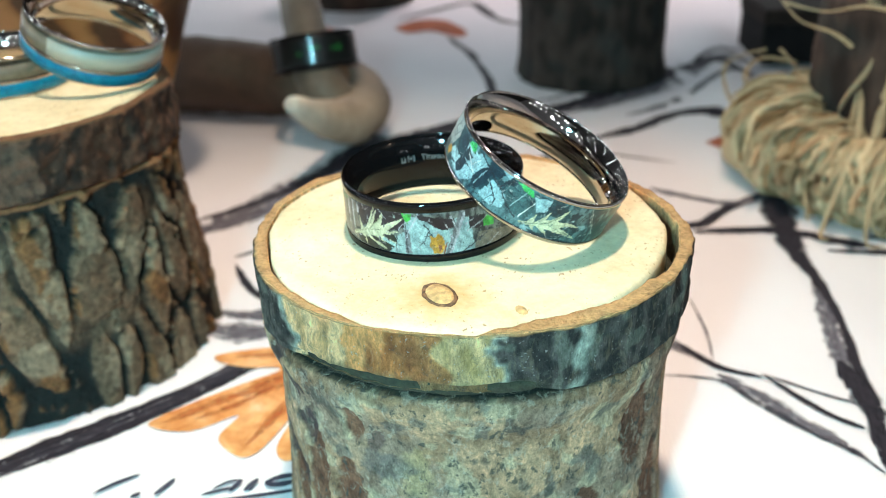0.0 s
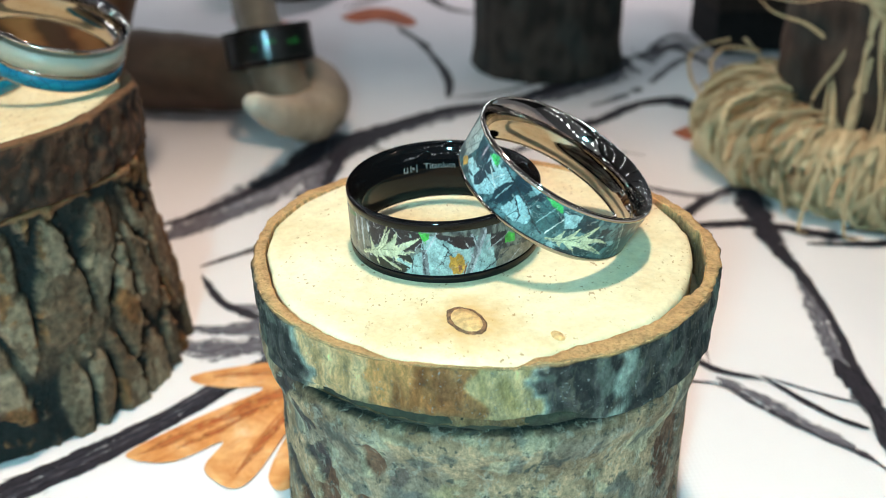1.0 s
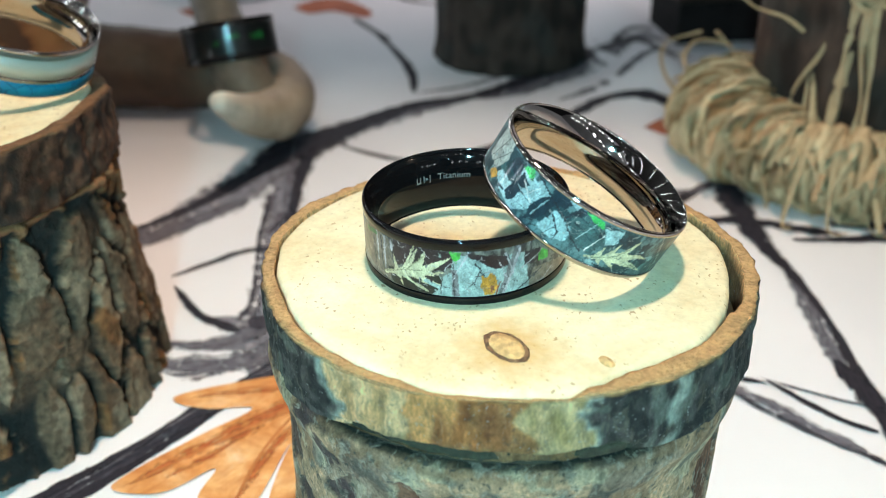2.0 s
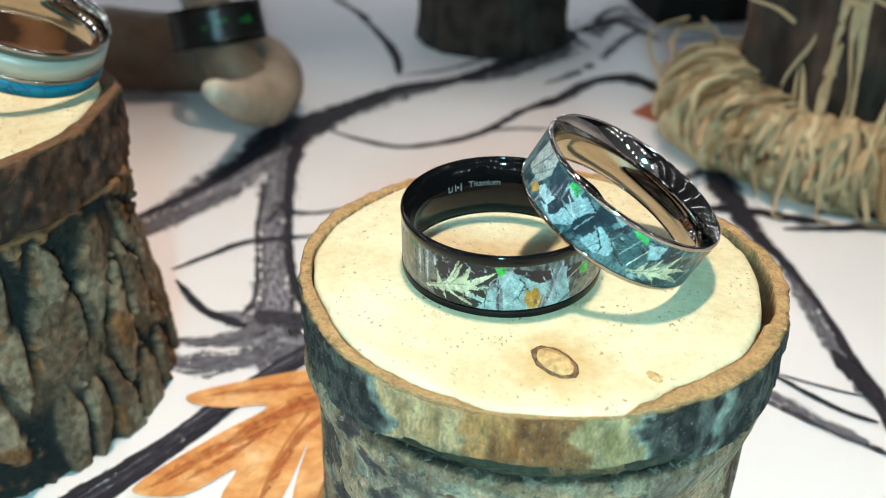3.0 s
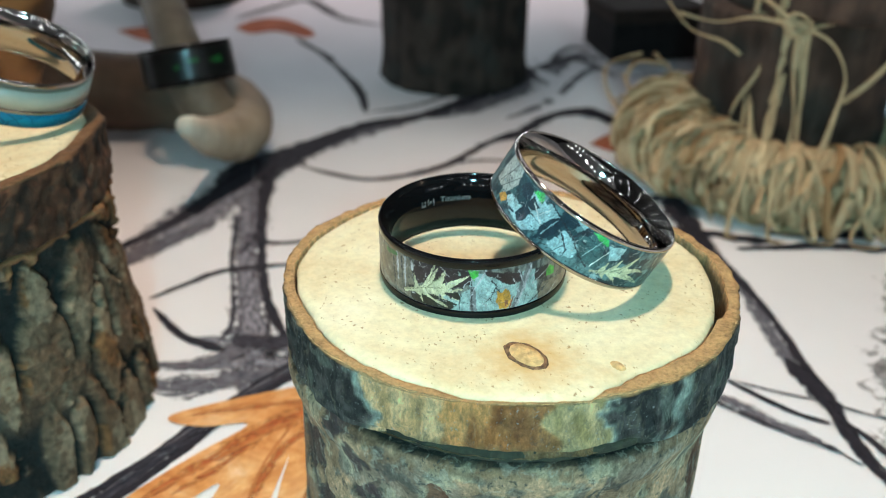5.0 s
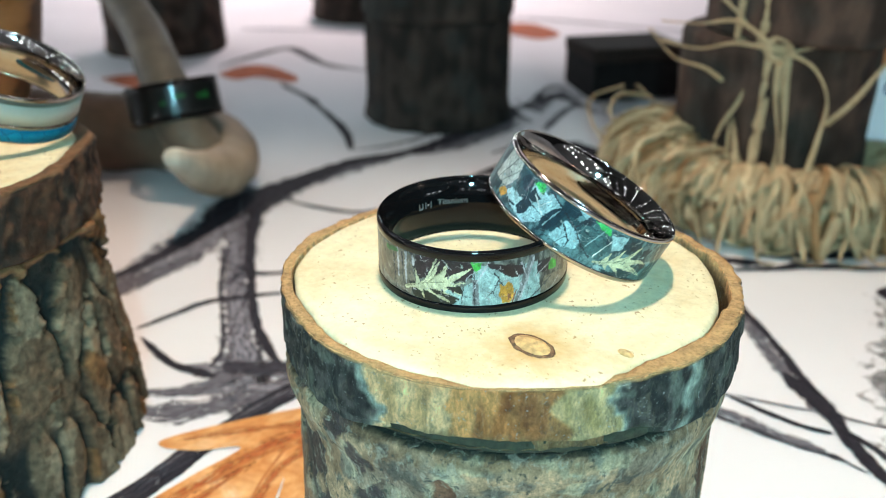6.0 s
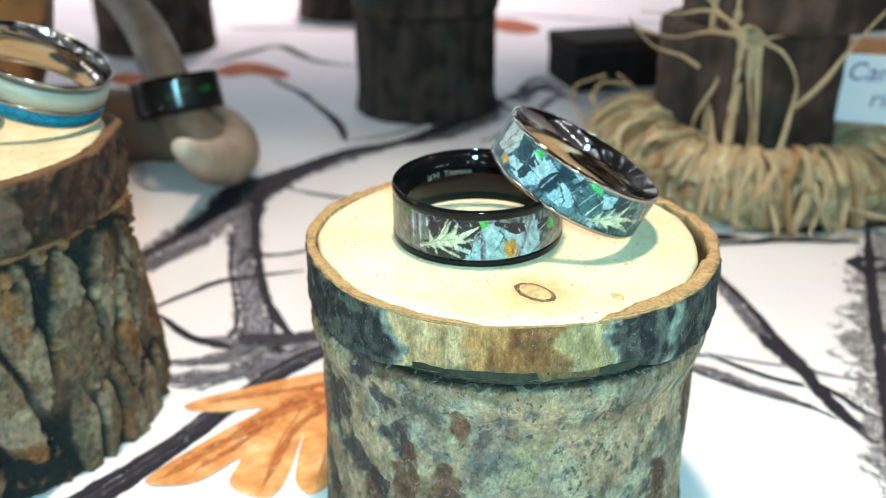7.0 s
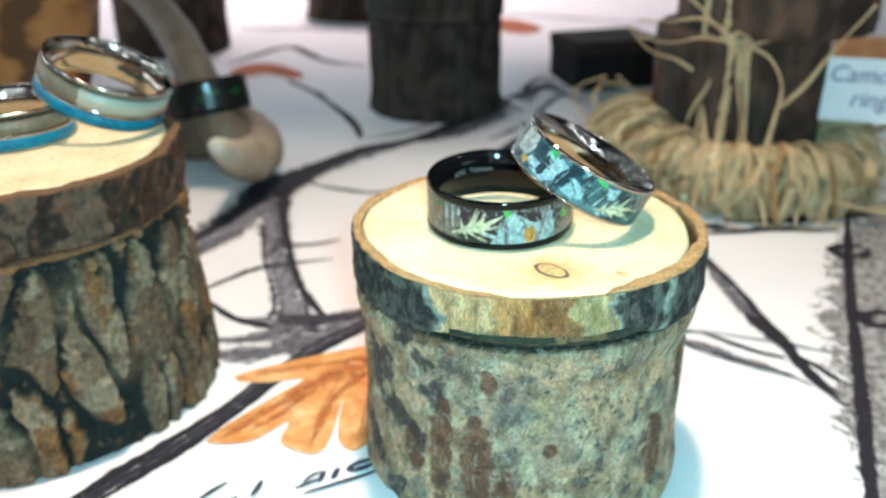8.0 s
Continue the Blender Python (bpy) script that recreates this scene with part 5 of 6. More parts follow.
def teal_woodland():
    """Icy sky behind dark twigs, navy shadows, green shoots and a pale pointed leaf."""
    return [
        ("pale", [(174, 3.4), (-170, 3.4), (-164, 1.4), (-172, -1.0), (170, -1.1)]),
        ("dark", [(175, -1.2), (-177, 1.6), (-172, 4.1)], 0.13, 0.10),
        ("dark", [(170, 0.5), (173, 2.7)], 0.13, 0.08),
        ("dark", [(-179, -1.1), (-164, 2.6)], 0.10, 0.08),
        ("dark", [(175, 1.7), (-172, -0.1)], 0.08, 0.07),
        ("aqua", [(-169, -1.1), (-160, 1.9), (-143, 1.9), (-133, 1.0), (-139, -1.2), (-147, -2.6), (-162, -2.0)]),
        ("amber", [(-177, -1.8), (-172, -1.0), (-167, -1.4), (-171, -2.2)]),
        ("mid", [(-170, -0.4), (-164, 1.5), (-154, 2.1), (-154, 0.7), (-163, -0.3)]),
        ("deep", [(-168, 2.6), (-158, 2.4), (-150, 0.2), (-158, -0.6), (-166, 0.4)]),
        ("deep", [(-140, 0.2), (-128, 1.6), (-112, 1.4), (-118, -0.6), (-132, -1.4)]),
        ("deep", [(-100, 2.4), (-80, 2.5), (-72, 0.8), (-92, 0.2)]),
        ("navy", [(-164, 1.2), (-160, 2.3), (-154, 2.0), (-153, 0.9), (-156, 0.4)]),
        ("navy", [(-153, 0.4), (-152, 1.6), (-145, 1.0), (-148, -0.0)]),
        ("navy", [(-157, -1.6), (-154, 0.2), (-148, -0.1), (-149, -1.6), (-153, -2.2)]),
        ("navy", [(-163, -1.8), (-158, -1.7)], 0.33, 0.20),
        ("white", [(-149, 1.0), (-138, -0.6)], 0.20, 0.13),
        ("dark", [(-150, -0.2), (-138, -0.5)], 0.10, 0.08),
        ("green", [(-154, 2.0), (-148, 2.7), (-146, 2.4), (-145, 1.5), (-148, 1.6)]),
        ("aqua", [(-145, 1.1), (-140, 2.4), (-132, 1.6), (-134, 0.4), (-139, -0.1)]),
        ("white", [(-139, 1.6), (-145, -0.3)], 0.10, 0.07),
        ("navy", [(-139, -0.7), (-136, 0.8), (-131, 1.8), (-128, 1.2), (-129, -0.3), (-132, -1.4), (-137, -1.9)]),
        ("navy", [(-138, -2.1), (-132, 0.2)], 0.33, 0.20),
        ("aqua", [(-136, -1.3), (-132, 1.2)], 0.13, 0.09),
        ("aqua", [(-130, -1.8), (-126, 0.9), (-114, -0.0), (-113, -1.5), (-121, -2.1)]),
        ("dark", [(-126, 0.3), (-119, -1.1), (-119, -2.0)], 0.20, 0.10),
        ("dark", [(-125, -2.1), (-121, -0.6)], 0.10, 0.07),
        ("navy", [(-131, 1.8), (-127, 2.7), (-120, 2.6), (-122, 1.5), (-128, 1.2)]),
        ("mid", [(-119, 1.6), (-106, 2.8), (-96, 0.6), (-98, -1.6), (-110, -1.1)]),
        ("aqua", [(-124, 2.8), (-118, 3.2), (-111, 2.8), (-116, 2.0)]),
        ("navy", [(-119, 1.2), (-116, 2.6), (-110, 2.9), (-113, 1.7)]),
        ("dark", [(-141, 2.5), (-130, 1.5), (-121, 0.8), (-113, -0.6), (-104, -1.7)], 0.20, 0.16),
        ("dark", [(-120, 0.7), (-114, 2.3)], 0.13, 0.08),
        ("green", [(-112, 2.5), (-108, 2.7), (-101, 2.4), (-100, 1.7), (-104, 1.8)]),
        ("deep", [(-114, 0.9), (-99, -0.2)], 0.20, 0.13),
        ("deep", [(-113, 1.7), (-97, 0.8)], 0.13, 0.10),
        ("aqua", [(-109, -0.6), (-104, 2.1)], 0.10, 0.07),
        ("aqua", [(-99, 1.9), (-89, 2.4), (-89, 0.7), (-94, 0.2)]),
        ("navy", [(-90, 1.4), (-82, 2.6), (-78, 1.4), (-84, 0.6)]),
        ("navy", [(-101, 0.9), (-99, 1.6), (-97, 0.8), (-98, 0.4)]),
        ("navy", [(-95, -2.3), (-82, -2.3), (-60, -2.6), (-74, -3.1), (-89, -2.9)]),
        ("navy", [(-73, -0.0), (-70, 0.9), (-61, -0.7), (-64, -1.2)]),
        ("leaf", [(-93, -1.5), (-88, -0.4), (-82, 0.0), (-76, -0.3), (-78, -1.1), (-86, -1.6)]),
        ("leaf", [(-100, -1.9), (-90, -1.2), (-80, -0.8)], 0.31, 0.65),
        ("leaf", [(-94, -1.4), (-93, -0.1)], 0.62, 0.11),
        ("leaf", [(-89, -1.0), (-86, 0.8)], 0.78, 0.11),
        ("leaf", [(-84, -0.9), (-79, 0.6), (-76, 1.8)], 0.93, 0.11),
        ("leaf", [(-82, -0.8), (-73, -0.1), (-64, -0.2)], 1.01, 0.11),
        ("leaf", [(-82, -1.0), (-72, -1.3), (-62, -2.0)], 0.93, 0.11),
        ("leaf", [(-88, -1.3), (-82, -2.1)], 0.78, 0.11),
        ("leaf", [(-93, -1.5), (-91, -2.2)], 0.62, 0.11),
        ("leafvein", [(-99, -1.9), (-85, -0.7), (-76, 1.3)], 0.10, 0.07),
        ("leafvein", [(-86, -0.7), (-66, -1.7)], 0.08, 0.07),
        ("dark", [(-51, -1.7), (-62, 1.9)], 0.13, 0.09),
        ("pale", [(-49, -1.3), (-61, 2.6)], 0.13, 0.09),
        ("white", [(-102, -1.4), (-97, 1.3)], 0.10, 0.07),
    ]


black_ring = camo_ring("camo_ring", axis_pose(-0.0043, 0.0011, LID_TOP + 0.0003 + BLACK_W / 2, -0.022, -0.036, 0), BLACK_R, BLACK_W, 0.0014, BLACK_METAL, GREY_INKS, 0.00122,
                       "black titanium ring with a grey camouflage inlay lying flat", grey_woodland(), 4, spans=((-60, 195), (-60, 195), (-170, -40)))
silver_ring = camo_ring("camo_ring", axis_pose(0.0087, -0.0011, 0.0505, 0.506, -0.196, 0), 0.0113, 0.0064, 0.0013, SILVER, TEAL_INKS, 0.00055,
                        "polished titanium ring with a teal camouflage inlay leaning on another ring", teal_woodland(), 11, spans=((-60, 185), (-60, 185), (-170, -50)))


def engraving(parent, radius, deg, h, word, size):
    """Letters cut on the inner wall, read from inside the ring."""
    curve = bpy.data.curves.new("engraving", "FONT")
    curve.body, curve.size = word, size
    ob = bpy.data.objects.new("engraving_source", curve)
    scene.collection.objects.link(ob)
    me = bpy.data.meshes.new_from_object(ob.evaluated_get(bpy.context.evaluated_depsgraph_get()))
    bpy.data.objects.remove(ob)
    r = radius + 0.00001
    for v in me.vertices:
        a = math.radians(deg) - v.co.x / r
        v.co = Vector((r * math.cos(a), r * math.sin(a), h + v.co.y))
    return link("engraved_letters", me, ENGRAVED, parent, "pale engraved letters")


INNER = BLACK_R - 0.0014
engraving(black_ring, INNER, 100, 0.0006, "Titanium", 0.00115)
bm = bmesh.new()
for d0, d1, h0, h1 in ((116, 112.6, 0.0005, 0.0007), (116, 115.3, 0.0007, 0.0013), (113.3, 112.6, 0.0007, 0.0013), (110.5, 109.8, 0.0005, 0.0014), (109, 107.4, 0.0008, 0.0011), (106, 105.3, 0.0004, 0.0014)):
    vs = [bm.verts.new(band_point(INNER - 0.00004, d, h)) for d, h in ((d0, h0), (d1, h0), (d1, h1), (d0, h1))]
    bm.faces.new(vs)
part("engraved_mark", bm, ENGRAVED, black_ring, "pale engraved maker's mark", soft=False)


def striped_ring(m, R, w, label, horn):
    ob = new("striped_ring")
    ob.empty_display_size = 0.01
    ob.matrix_world = m
    tagged(ob, label, "ring", "striped rings")
    part("band", ring_body(R, w, 0.0012, 0.0006, 0.0002), SILVER, ob)
    hw = w / 2
    sleeve("mint_inlay", R + 0.00001, -hw + 0.0030, hw - 0.0014, MINT, ob, "pale mint inlay", (horn[1], horn[0] + 360))
    sleeve("horn_inlay", R + 0.00001, -hw + 0.0030, hw - 0.0014, ANTLER_GREY, ob, "grey horn inlay", horn)
    sleeve("turquoise_stripe", R + 0.00002, -hw + 0.0003, -hw + 0.0024, TURQUOISE, ob, "veined turquoise stripe")
    part("divider", lathe([(R - 0.0003, -hw + 0.0024), (R + 0.00004, -hw + 0.00242), (R + 0.00004, -hw + 0.00298), (R - 0.0003, -hw + 0.0030)], 160), SILVER, ob)
    return ob


striped_ring(axis_pose(-0.0637, 0.0517, 0.0573, 0.40, -0.19, 0), 0.0117, 0.0075, "polished ring with mint and turquoise stripes leaning on another", (-230, -111))
striped_ring(pose(-0.0812, 0.0512, 0.0490 + 0.0034), 0.0116, 0.0068, "polished ring with mint and turquoise stripes lying flat", (-150, 40))


# ---- antler ----
def tinted_tube(name, points, radii, tones, parent, label, sides=24):
    path = spline(points, 10)
    n = len(path)
    verts, tints = [], []
    ref = Vector((0.1, 0.3, 1)).normalized()
    for i, p in enumerate(path):
        t = i / (n - 1) * (len(radii) - 1)
        k = min(int(t), len(radii) - 2)
        r = radii[k] + (radii[k + 1] - radii[k]) * (t - k)
        c = mix(tones[k], tones[k + 1], t - k)
        d = (path[min(i + 1, n - 1)] - path[max(i - 1, 0)]).normalized()
        a = d.cross(ref).normalized()
        b = d.cross(a)
        for s in range(sides):
            f = 2 * math.pi * s / sides
            q = a * math.cos(f) + b * math.sin(f)
            rr = r * (1 + 0.06 * noise.noise((p + q * r) * 220))
            verts.append(p + q * rr)
            tints.append(tuple(v * (1 + 0.25 * noise.noise((p + q * r) * 130)) for v in c))
    faces = grid_faces(n, sides)
    faces += [tuple(range(sides - 1, -1, -1)), tuple(range((n - 1) * sides, n * sides))]
    return sheet(name, verts, faces, ANTLER, parent, label, tints)


antler = thing("antler", (-0.04, 0.16, 0), "brown antler with a pale curled tip lying on the cloth", "antler")
O = Vector((-0.04, 0.16, 0))


def rel(*pts):
    return [tuple(Vector(p) - O) for p in pts]


BROWN, TAN, PALE = (0.085, 0.053, 0.033), (0.19, 0.135, 0.09), (0.37, 0.285, 0.20)
tinted_tube("beam", rel((-0.155, 0.213, 0.013), (-0.115, 0.198, 0.013), (-0.080, 0.187, 0.013), (-0.052, 0.180, 0.012), (-0.035, 0.173, 0.011), (-0.0285, 0.160, 0.0100), (-0.031, 0.145, 0.0100), (-0.0370, 0.130, 0.0155), (-0.0430, 0.1175, 0.0235)),
            [0.013, 0.013, 0.0125, 0.011, 0.0096, 0.0084, 0.0073, 0.0052, 0.0020], [BROWN, BROWN, BROWN, BROWN, TAN, TAN, PALE, PALE, (0.6, 0.55, 0.45)], antler, "")
tinted_tube("tine", rel((-0.0335, 0.150, 0.009), (-0.0405, 0.153, 0.021), (-0.0450, 0.165, 0.033), (-0.0500, 0.185, 0.043), (-0.0600, 0.210, 0.053), (-0.0750, 0.235, 0.060)), [0.0075, 0.0068, 0.0064, 0.006, 0.0055, 0.0045], [TAN, (0.12, 0.093, 0.066), (0.135, 0.106, 0.078), (0.135, 0.106, 0.078), TAN, TAN], antler, "")
camo_ring("camo_ring", axis_pose(-0.0420, 0.1600, 0.0262, -0.12, 0.26, 40), 0.0126, 0.0104, 0.0024, BLACK_METAL, NIGHT_INKS, 0.0012, "black camouflage ring slipped over an antler tine",
          [("green", [(-128, 1.2), (-116, 1.6), (-112, 0.4), (-124, 0.2)]), ("green", [(-100, 0.6), (-84, 1.2), (-80, -0.4), (-96, -0.6)]), ("green", [(-150, -0.5), (-140, 0.4), (-138, -0.8)])], 21, 240, 20, ((-180, 180),), 60, 0)


# ---- raffia wreath ----
WREATH = Vector((0.1165, 0.1120, 0))
wreath = thing("raffia_wreath", tuple(WREATH), "wreath of coiled dry raffia round a log box", "wreath")
rnd = random.Random(8)
W_R, W_T = 0.0332, 0.0091


def torus_point(a, b, r):
    swell = 1 + 0.20 * math.exp(-((math.degrees(a) % 360 - 168) / 26) ** 2) - 0.14 * math.exp(-((math.degrees(a) % 360 - 300) / 30) ** 2)
    r *= swell
    return Vector(((W_R + r * math.cos(b)) * math.cos(a), (W_R + r * math.cos(b)) * math.sin(a), 0.0093 * swell + r * math.sin(b)))


bm = bmesh.new()
loop = [[bm.verts.new(torus_point(2 * math.pi * i / 72, 2 * math.pi * j / 16, W_T * (0.86 + 0.08 * math.sin(i * 1.3)))) for j in range(16)] for i in range(72)]
for i in range(72):
    for j in range(16):
        bm.faces.new((loop[i][j], loop[(i + 1) % 72][j], loop[(i + 1) % 72][(j + 1) % 16], loop[i][(j + 1) % 16]))
part("core", bm, RAFFIA_DARK, wreath, "brown straw core")
bm = bmesh.new()
brown = bmesh.new()
for i in range(400):
    a = 2 * math.pi * (i + rnd.uniform(-0.5, 0.5)) / 400
    lean = rnd.uniform(-0.25, 0.35)
    r = W_T * rnd.uniform(0.92, 1.16)
    start, turns = rnd.uniform(0, 6.28), rnd.uniform(0.7, 1.1)
    path = [torus_point(a + lean * k / 18, start + turns * 2 * math.pi * k / 18, r * (1 + 0.05 * math.sin(k * 1.7 + i))) for k in range(19)]
    for p in path:
        p.z = max(p.z, 0.0007)
    tube(brown if 2.1 < a < 3.3 + 0.3 * math.sin(i * 1.9) else bm, path, [rnd.uniform(0.0005, 0.0012)] * 19, 5, 0.45)
for i in range(110):
    a = rnd.uniform(0, 2 * math.pi)
    lean = rnd.uniform(-0.6, 0.75)
    r = W_T * rnd.uniform(1.06, 1.30)
    start, turns = rnd.uniform(0, 6.28), rnd.uniform(0.35, 0.8)
    path = [torus_point(a + lean * k / 16, start + turns * 2 * math.pi * k / 16, r * (1 + 0.08 * math.sin(k * 0.9 + i))) for k in range(17)]
    for p in path:
        p.z = max(p.z, 0.0009)
    tube(bm, path, [rnd.uniform(0.0007, 0.0021)] * 17, 6, 0.22)
tagged(part("winding", brown, RAFFIA_DARK, wreath, "brown wound raffia strands"), kind="stuff")
winding = part("winding", bm, RAFFIA, wreath, "pale wound raffia strands")
tagged(winding, kind="stuff")


def strand(points, r, material=RAFFIA):
    bm = bmesh.new()
    path = spline([tuple(Vector(p) - WREATH) for p in points], 8)
    n = len(path)
    tube(bm, path, [1.35 * r * (0.75 + 0.35 * math.sin(5 * i / n + r * 9000)) for i in range(n)], 6, 0.45)
    part("loose_strand", bm, material, wreath)


# strands tied up the front of the log
FACE = Vector((-0.575, -0.817, 0))
SIDE = Vector((0.817, -0.575, 0))


def on_log(u, z, out=0.0):
    """A place on the log's near side: u metres across, z up, out from the bark."""
    r = 0.0245 + out
    a = u / r
    return tuple(Vector((0.119, 0.113, z)) + FACE * r * math.cos(a) + SIDE * r * math.sin(a))


for pts, r in (
    ([on_log(-0.006, 0.0140, 0.012), on_log(-0.006, 0.026, 0.005), on_log(-0.0035, 0.040, 0.003), on_log(-0.003, 0.066, 0.003)], 0.0013),
    ([on_log(0.001, 0.0140, 0.012), on_log(0.0, 0.028, 0.005), on_log(-0.002, 0.043, 0.004), on_log(-0.0025, 0.066, 0.004)], 0.0012),
    ([on_log(-0.012, 0.0150, 0.010), on_log(-0.0135, 0.030, 0.004), on_log(-0.013, 0.046, 0.003), on_log(-0.012, 0.066, 0.003)], 0.0010),
    ([on_log(-0.009, 0.0150, 0.012), on_log(-0.012, 0.027, 0.005), on_log(-0.0145, 0.037, 0.004), on_log(-0.0140, 0.060, 0.004)], 0.0009),
    ([on_log(-0.0035, 0.046, 0.005), on_log(-0.009, 0.050, 0.007), on_log(-0.016, 0.056, 0.008), on_log(-0.024, 0.061, 0.010)], 0.0010),
    ([on_log(-0.004, 0.047, 0.005), on_log(0.004, 0.044, 0.006), on_log(0.0085, 0.037, 0.009), on_log(0.0080, 0.028, 0.010), on_log(0.0065, 0.018, 0.012)], 0.0009),
    ([on_log(0.0095, 0.030, 0.006), on_log(0.015, 0.037, 0.010), on_log(0.021, 0.048, 0.016), on_log(0.030, 0.060, 0.022)], 0.0008),
    ([on_log(-0.003, 0.0455, 0.004), on_log(0.006, 0.0485, 0.004), on_log(0.016, 0.0480, 0.004)], 0.0007),
    ([on_log(-0.016, 0.037, 0.004), on_log(-0.022, 0.0405, 0.008), on_log(-0.032, 0.043, 0.014), on_log(-0.040, 0.050, 0.020)], 0.0008),
    ([on_log(-0.004, 0.044, 0.006), on_log(-0.001, 0.048, 0.007), on_log(-0.005, 0.050, 0.007), on_log(-0.006, 0.046, 0.006), on_log(-0.002, 0.044, 0.006)], 0.0011),
):
    strand(pts, r)
# frayed ends at the wreath's near side and left end
for pts, r in (
    ([(0.101, 0.083, 0.018), (0.099, 0.078, 0.016), (0.099, 0.073, 0.008), (0.099, 0.069, 0.0015)], 0.0012),
    ([(0.103, 0.082, 0.019), (0.104, 0.076, 0.014), (0.110, 0.071, 0.006), (0.117, 0.066, 0.002)], 0.0009),
    ([(0.095, 0.086, 0.014), (0.091, 0.081, 0.007), (0.093, 0.077, 0.0015), (0.099, 0.074, 0.0015)], 0.0009),
    ([(0.089, 0.092, 0.012), (0.085, 0.087, 0.006), (0.084, 0.083, 0.0015)], 0.0008),
    ([(0.112, 0.078, 0.013), (0.118, 0.070, 0.007), (0.130, 0.062, 0.0045), (0.150, 0.052, 0.003)], 0.0012),
    ([(0.082, 0.128, 0.014), (0.080, 0.139, 0.020), (0.086, 0.146, 0.024), (0.096, 0.146, 0.0225)], 0.0010),
    ([(0.080, 0.130, 0.010), (0.076, 0.141, 0.016), (0.078, 0.149, 0.0225), (0.088, 0.148, 0.026)], 0.0009),
    ([(0.090, 0.125, 0.017), (0.094, 0.138, 0.022), (0.092, 0.147, 0.026)], 0.0009),
    ([(0.084, 0.133, 0.010), (0.087, 0.145, 0.013), (0.084, 0.152, 0.019)], 0.0008),
    ([(0.148, 0.096, 0.018), (0.158, 0.090, 0.0245), (0.167, 0.095, 0.020), (0.164, 0.106, 0.012)], 0.0012),
    ([(0.145, 0.094, 0.016), (0.155, 0.086, 0.021), (0.165, 0.090, 0.018), (0.167, 0.100, 0.009)], 0.0011),
):
    strand(pts, r)


# thick ends hanging over the near side
for k in range(9):
    a = math.radians(222 + 8.5 * k + rnd.uniform(-3, 3))
    path = [torus_point(a, b, W_T * 1.12) for b in (1.7, 1.0, 0.3)]
    foot = torus_point(a + rnd.uniform(-0.12, 0.2), -0.5, W_T * rnd.uniform(1.3, 2.0))
    foot.z = 0.0016
    toe = foot + Vector((rnd.uniform(-0.002, 0.006), rnd.uniform(-0.005, 0.002), 0))
    strand([tuple(p + WREATH) for p in path + [foot, toe]], rnd.uniform(0.0006, 0.0011))
# curled brown ends at the left
for k in range(10):
    a = math.radians(158 + 4.5 * k + rnd.uniform(-4, 4))
    path = [torus_point(a + 0.05 * j * rnd.uniform(0.5, 1.5), -0.3 + 0.65 * j, W_T * (1.05 + 0.09 * j)) for j in range(5)]
    strand([tuple(p + WREATH) for p in path], rnd.uniform(0.0006, 0.0011), RAFFIA_DARK if k % 2 else RAFFIA)
# a thick brown curl at the left end
for k in range(26):
    a, lean, start = math.radians(146 + 1.9 * k + rnd.uniform(-5, 5)), rnd.uniform(-0.10, 0.14), rnd.uniform(-0.6, 0.9)
    path = [torus_point(a + lean * j, start + 0.5 * j, W_T * (1.06 + 0.06 * (k % 4) + 0.03 * math.sin(j + k))) for j in range(6)]
    strand([tuple(p + WREATH) for p in path], rnd.uniform(0.0005, 0.0011), RAFFIA_DARK if k % 3 else RAFFIA)
# heavy bundles drawn up to the knot
for k in range(3):
    u = -0.013 + 0.0052 * k + rnd.uniform(-0.0015, 0.0015)
    strand([on_log(u, 0.012, 0.013), on_log(u + rnd.uniform(-0.004, 0.004), 0.024, 0.006 + rnd.uniform(0, 0.004)), on_log(0.55 * u - 0.002, 0.037, 0.004 + 0.0005 * k), on_log(0.4 * u - 0.002, 0.050, 0.004), on_log(0.5 * u - 0.002, 0.066, 0.004)], rnd.uniform(0.0011, 0.0015))
for k in range(2):
    z = 0.046 + 0.0050 * k
    strand([on_log(-0.004, 0.047, 0.006), on_log(-0.014, z + 0.002, 0.008), on_log(-0.024, z + 0.001 * k, 0.012), on_log(-0.034, z + 0.002, 0.020 + 0.002 * k)], rnd.uniform(0.0006, 0.0010))
for k in range(8):
    a = math.radians(250 + 7 * k + rnd.uniform(-3, 3))
    tip = [torus_point(a + rnd.uniform(-0.1, 0.1), b, W_T * q) for b, q in ((2.4, 1.15), (1.4, 1.35), (0.5, 1.3), (-0.3, 1.4))]
    tip[-1].z = 0.0015
    strand([tuple(p + WREATH) for p in tip], rnd.uniform(0.0008, 0.0013), RAFFIA if k % 3 else RAFFIA_DARK)
# loose fibres springing off the wreath
for k in range(28):
    a = math.radians(rnd.uniform(150, 330))
    b = rnd.uniform(-0.5, 1.9)
    p0 = torus_point(a, b, W_T * 1.0)
    out = Vector((math.cos(a + rnd.uniform(-0.9, 0.9)), math.sin(a + rnd.uniform(-0.9, 0.9)), rnd.uniform(-0.3, 0.5)))
    ln = rnd.uniform(0.004, 0.010)
    p1 = p0 + out * ln * 0.5 + Vector((0, 0, 0.001))
    p2 = p0 + out * ln + Vector((rnd.uniform(-0.004, 0.004), rnd.uniform(-0.004, 0.004), -rnd.uniform(0.0, 0.012)))
    p2.z = max(p2.z, 0.001)
    p1.z = max(p1.z, 0.002)
    strand([tuple(p + WREATH) for p in (p0, p1, p2)], rnd.uniform(0.0004, 0.0009), RAFFIA if rnd.random() < 0.75 else RAFFIA_DARK)


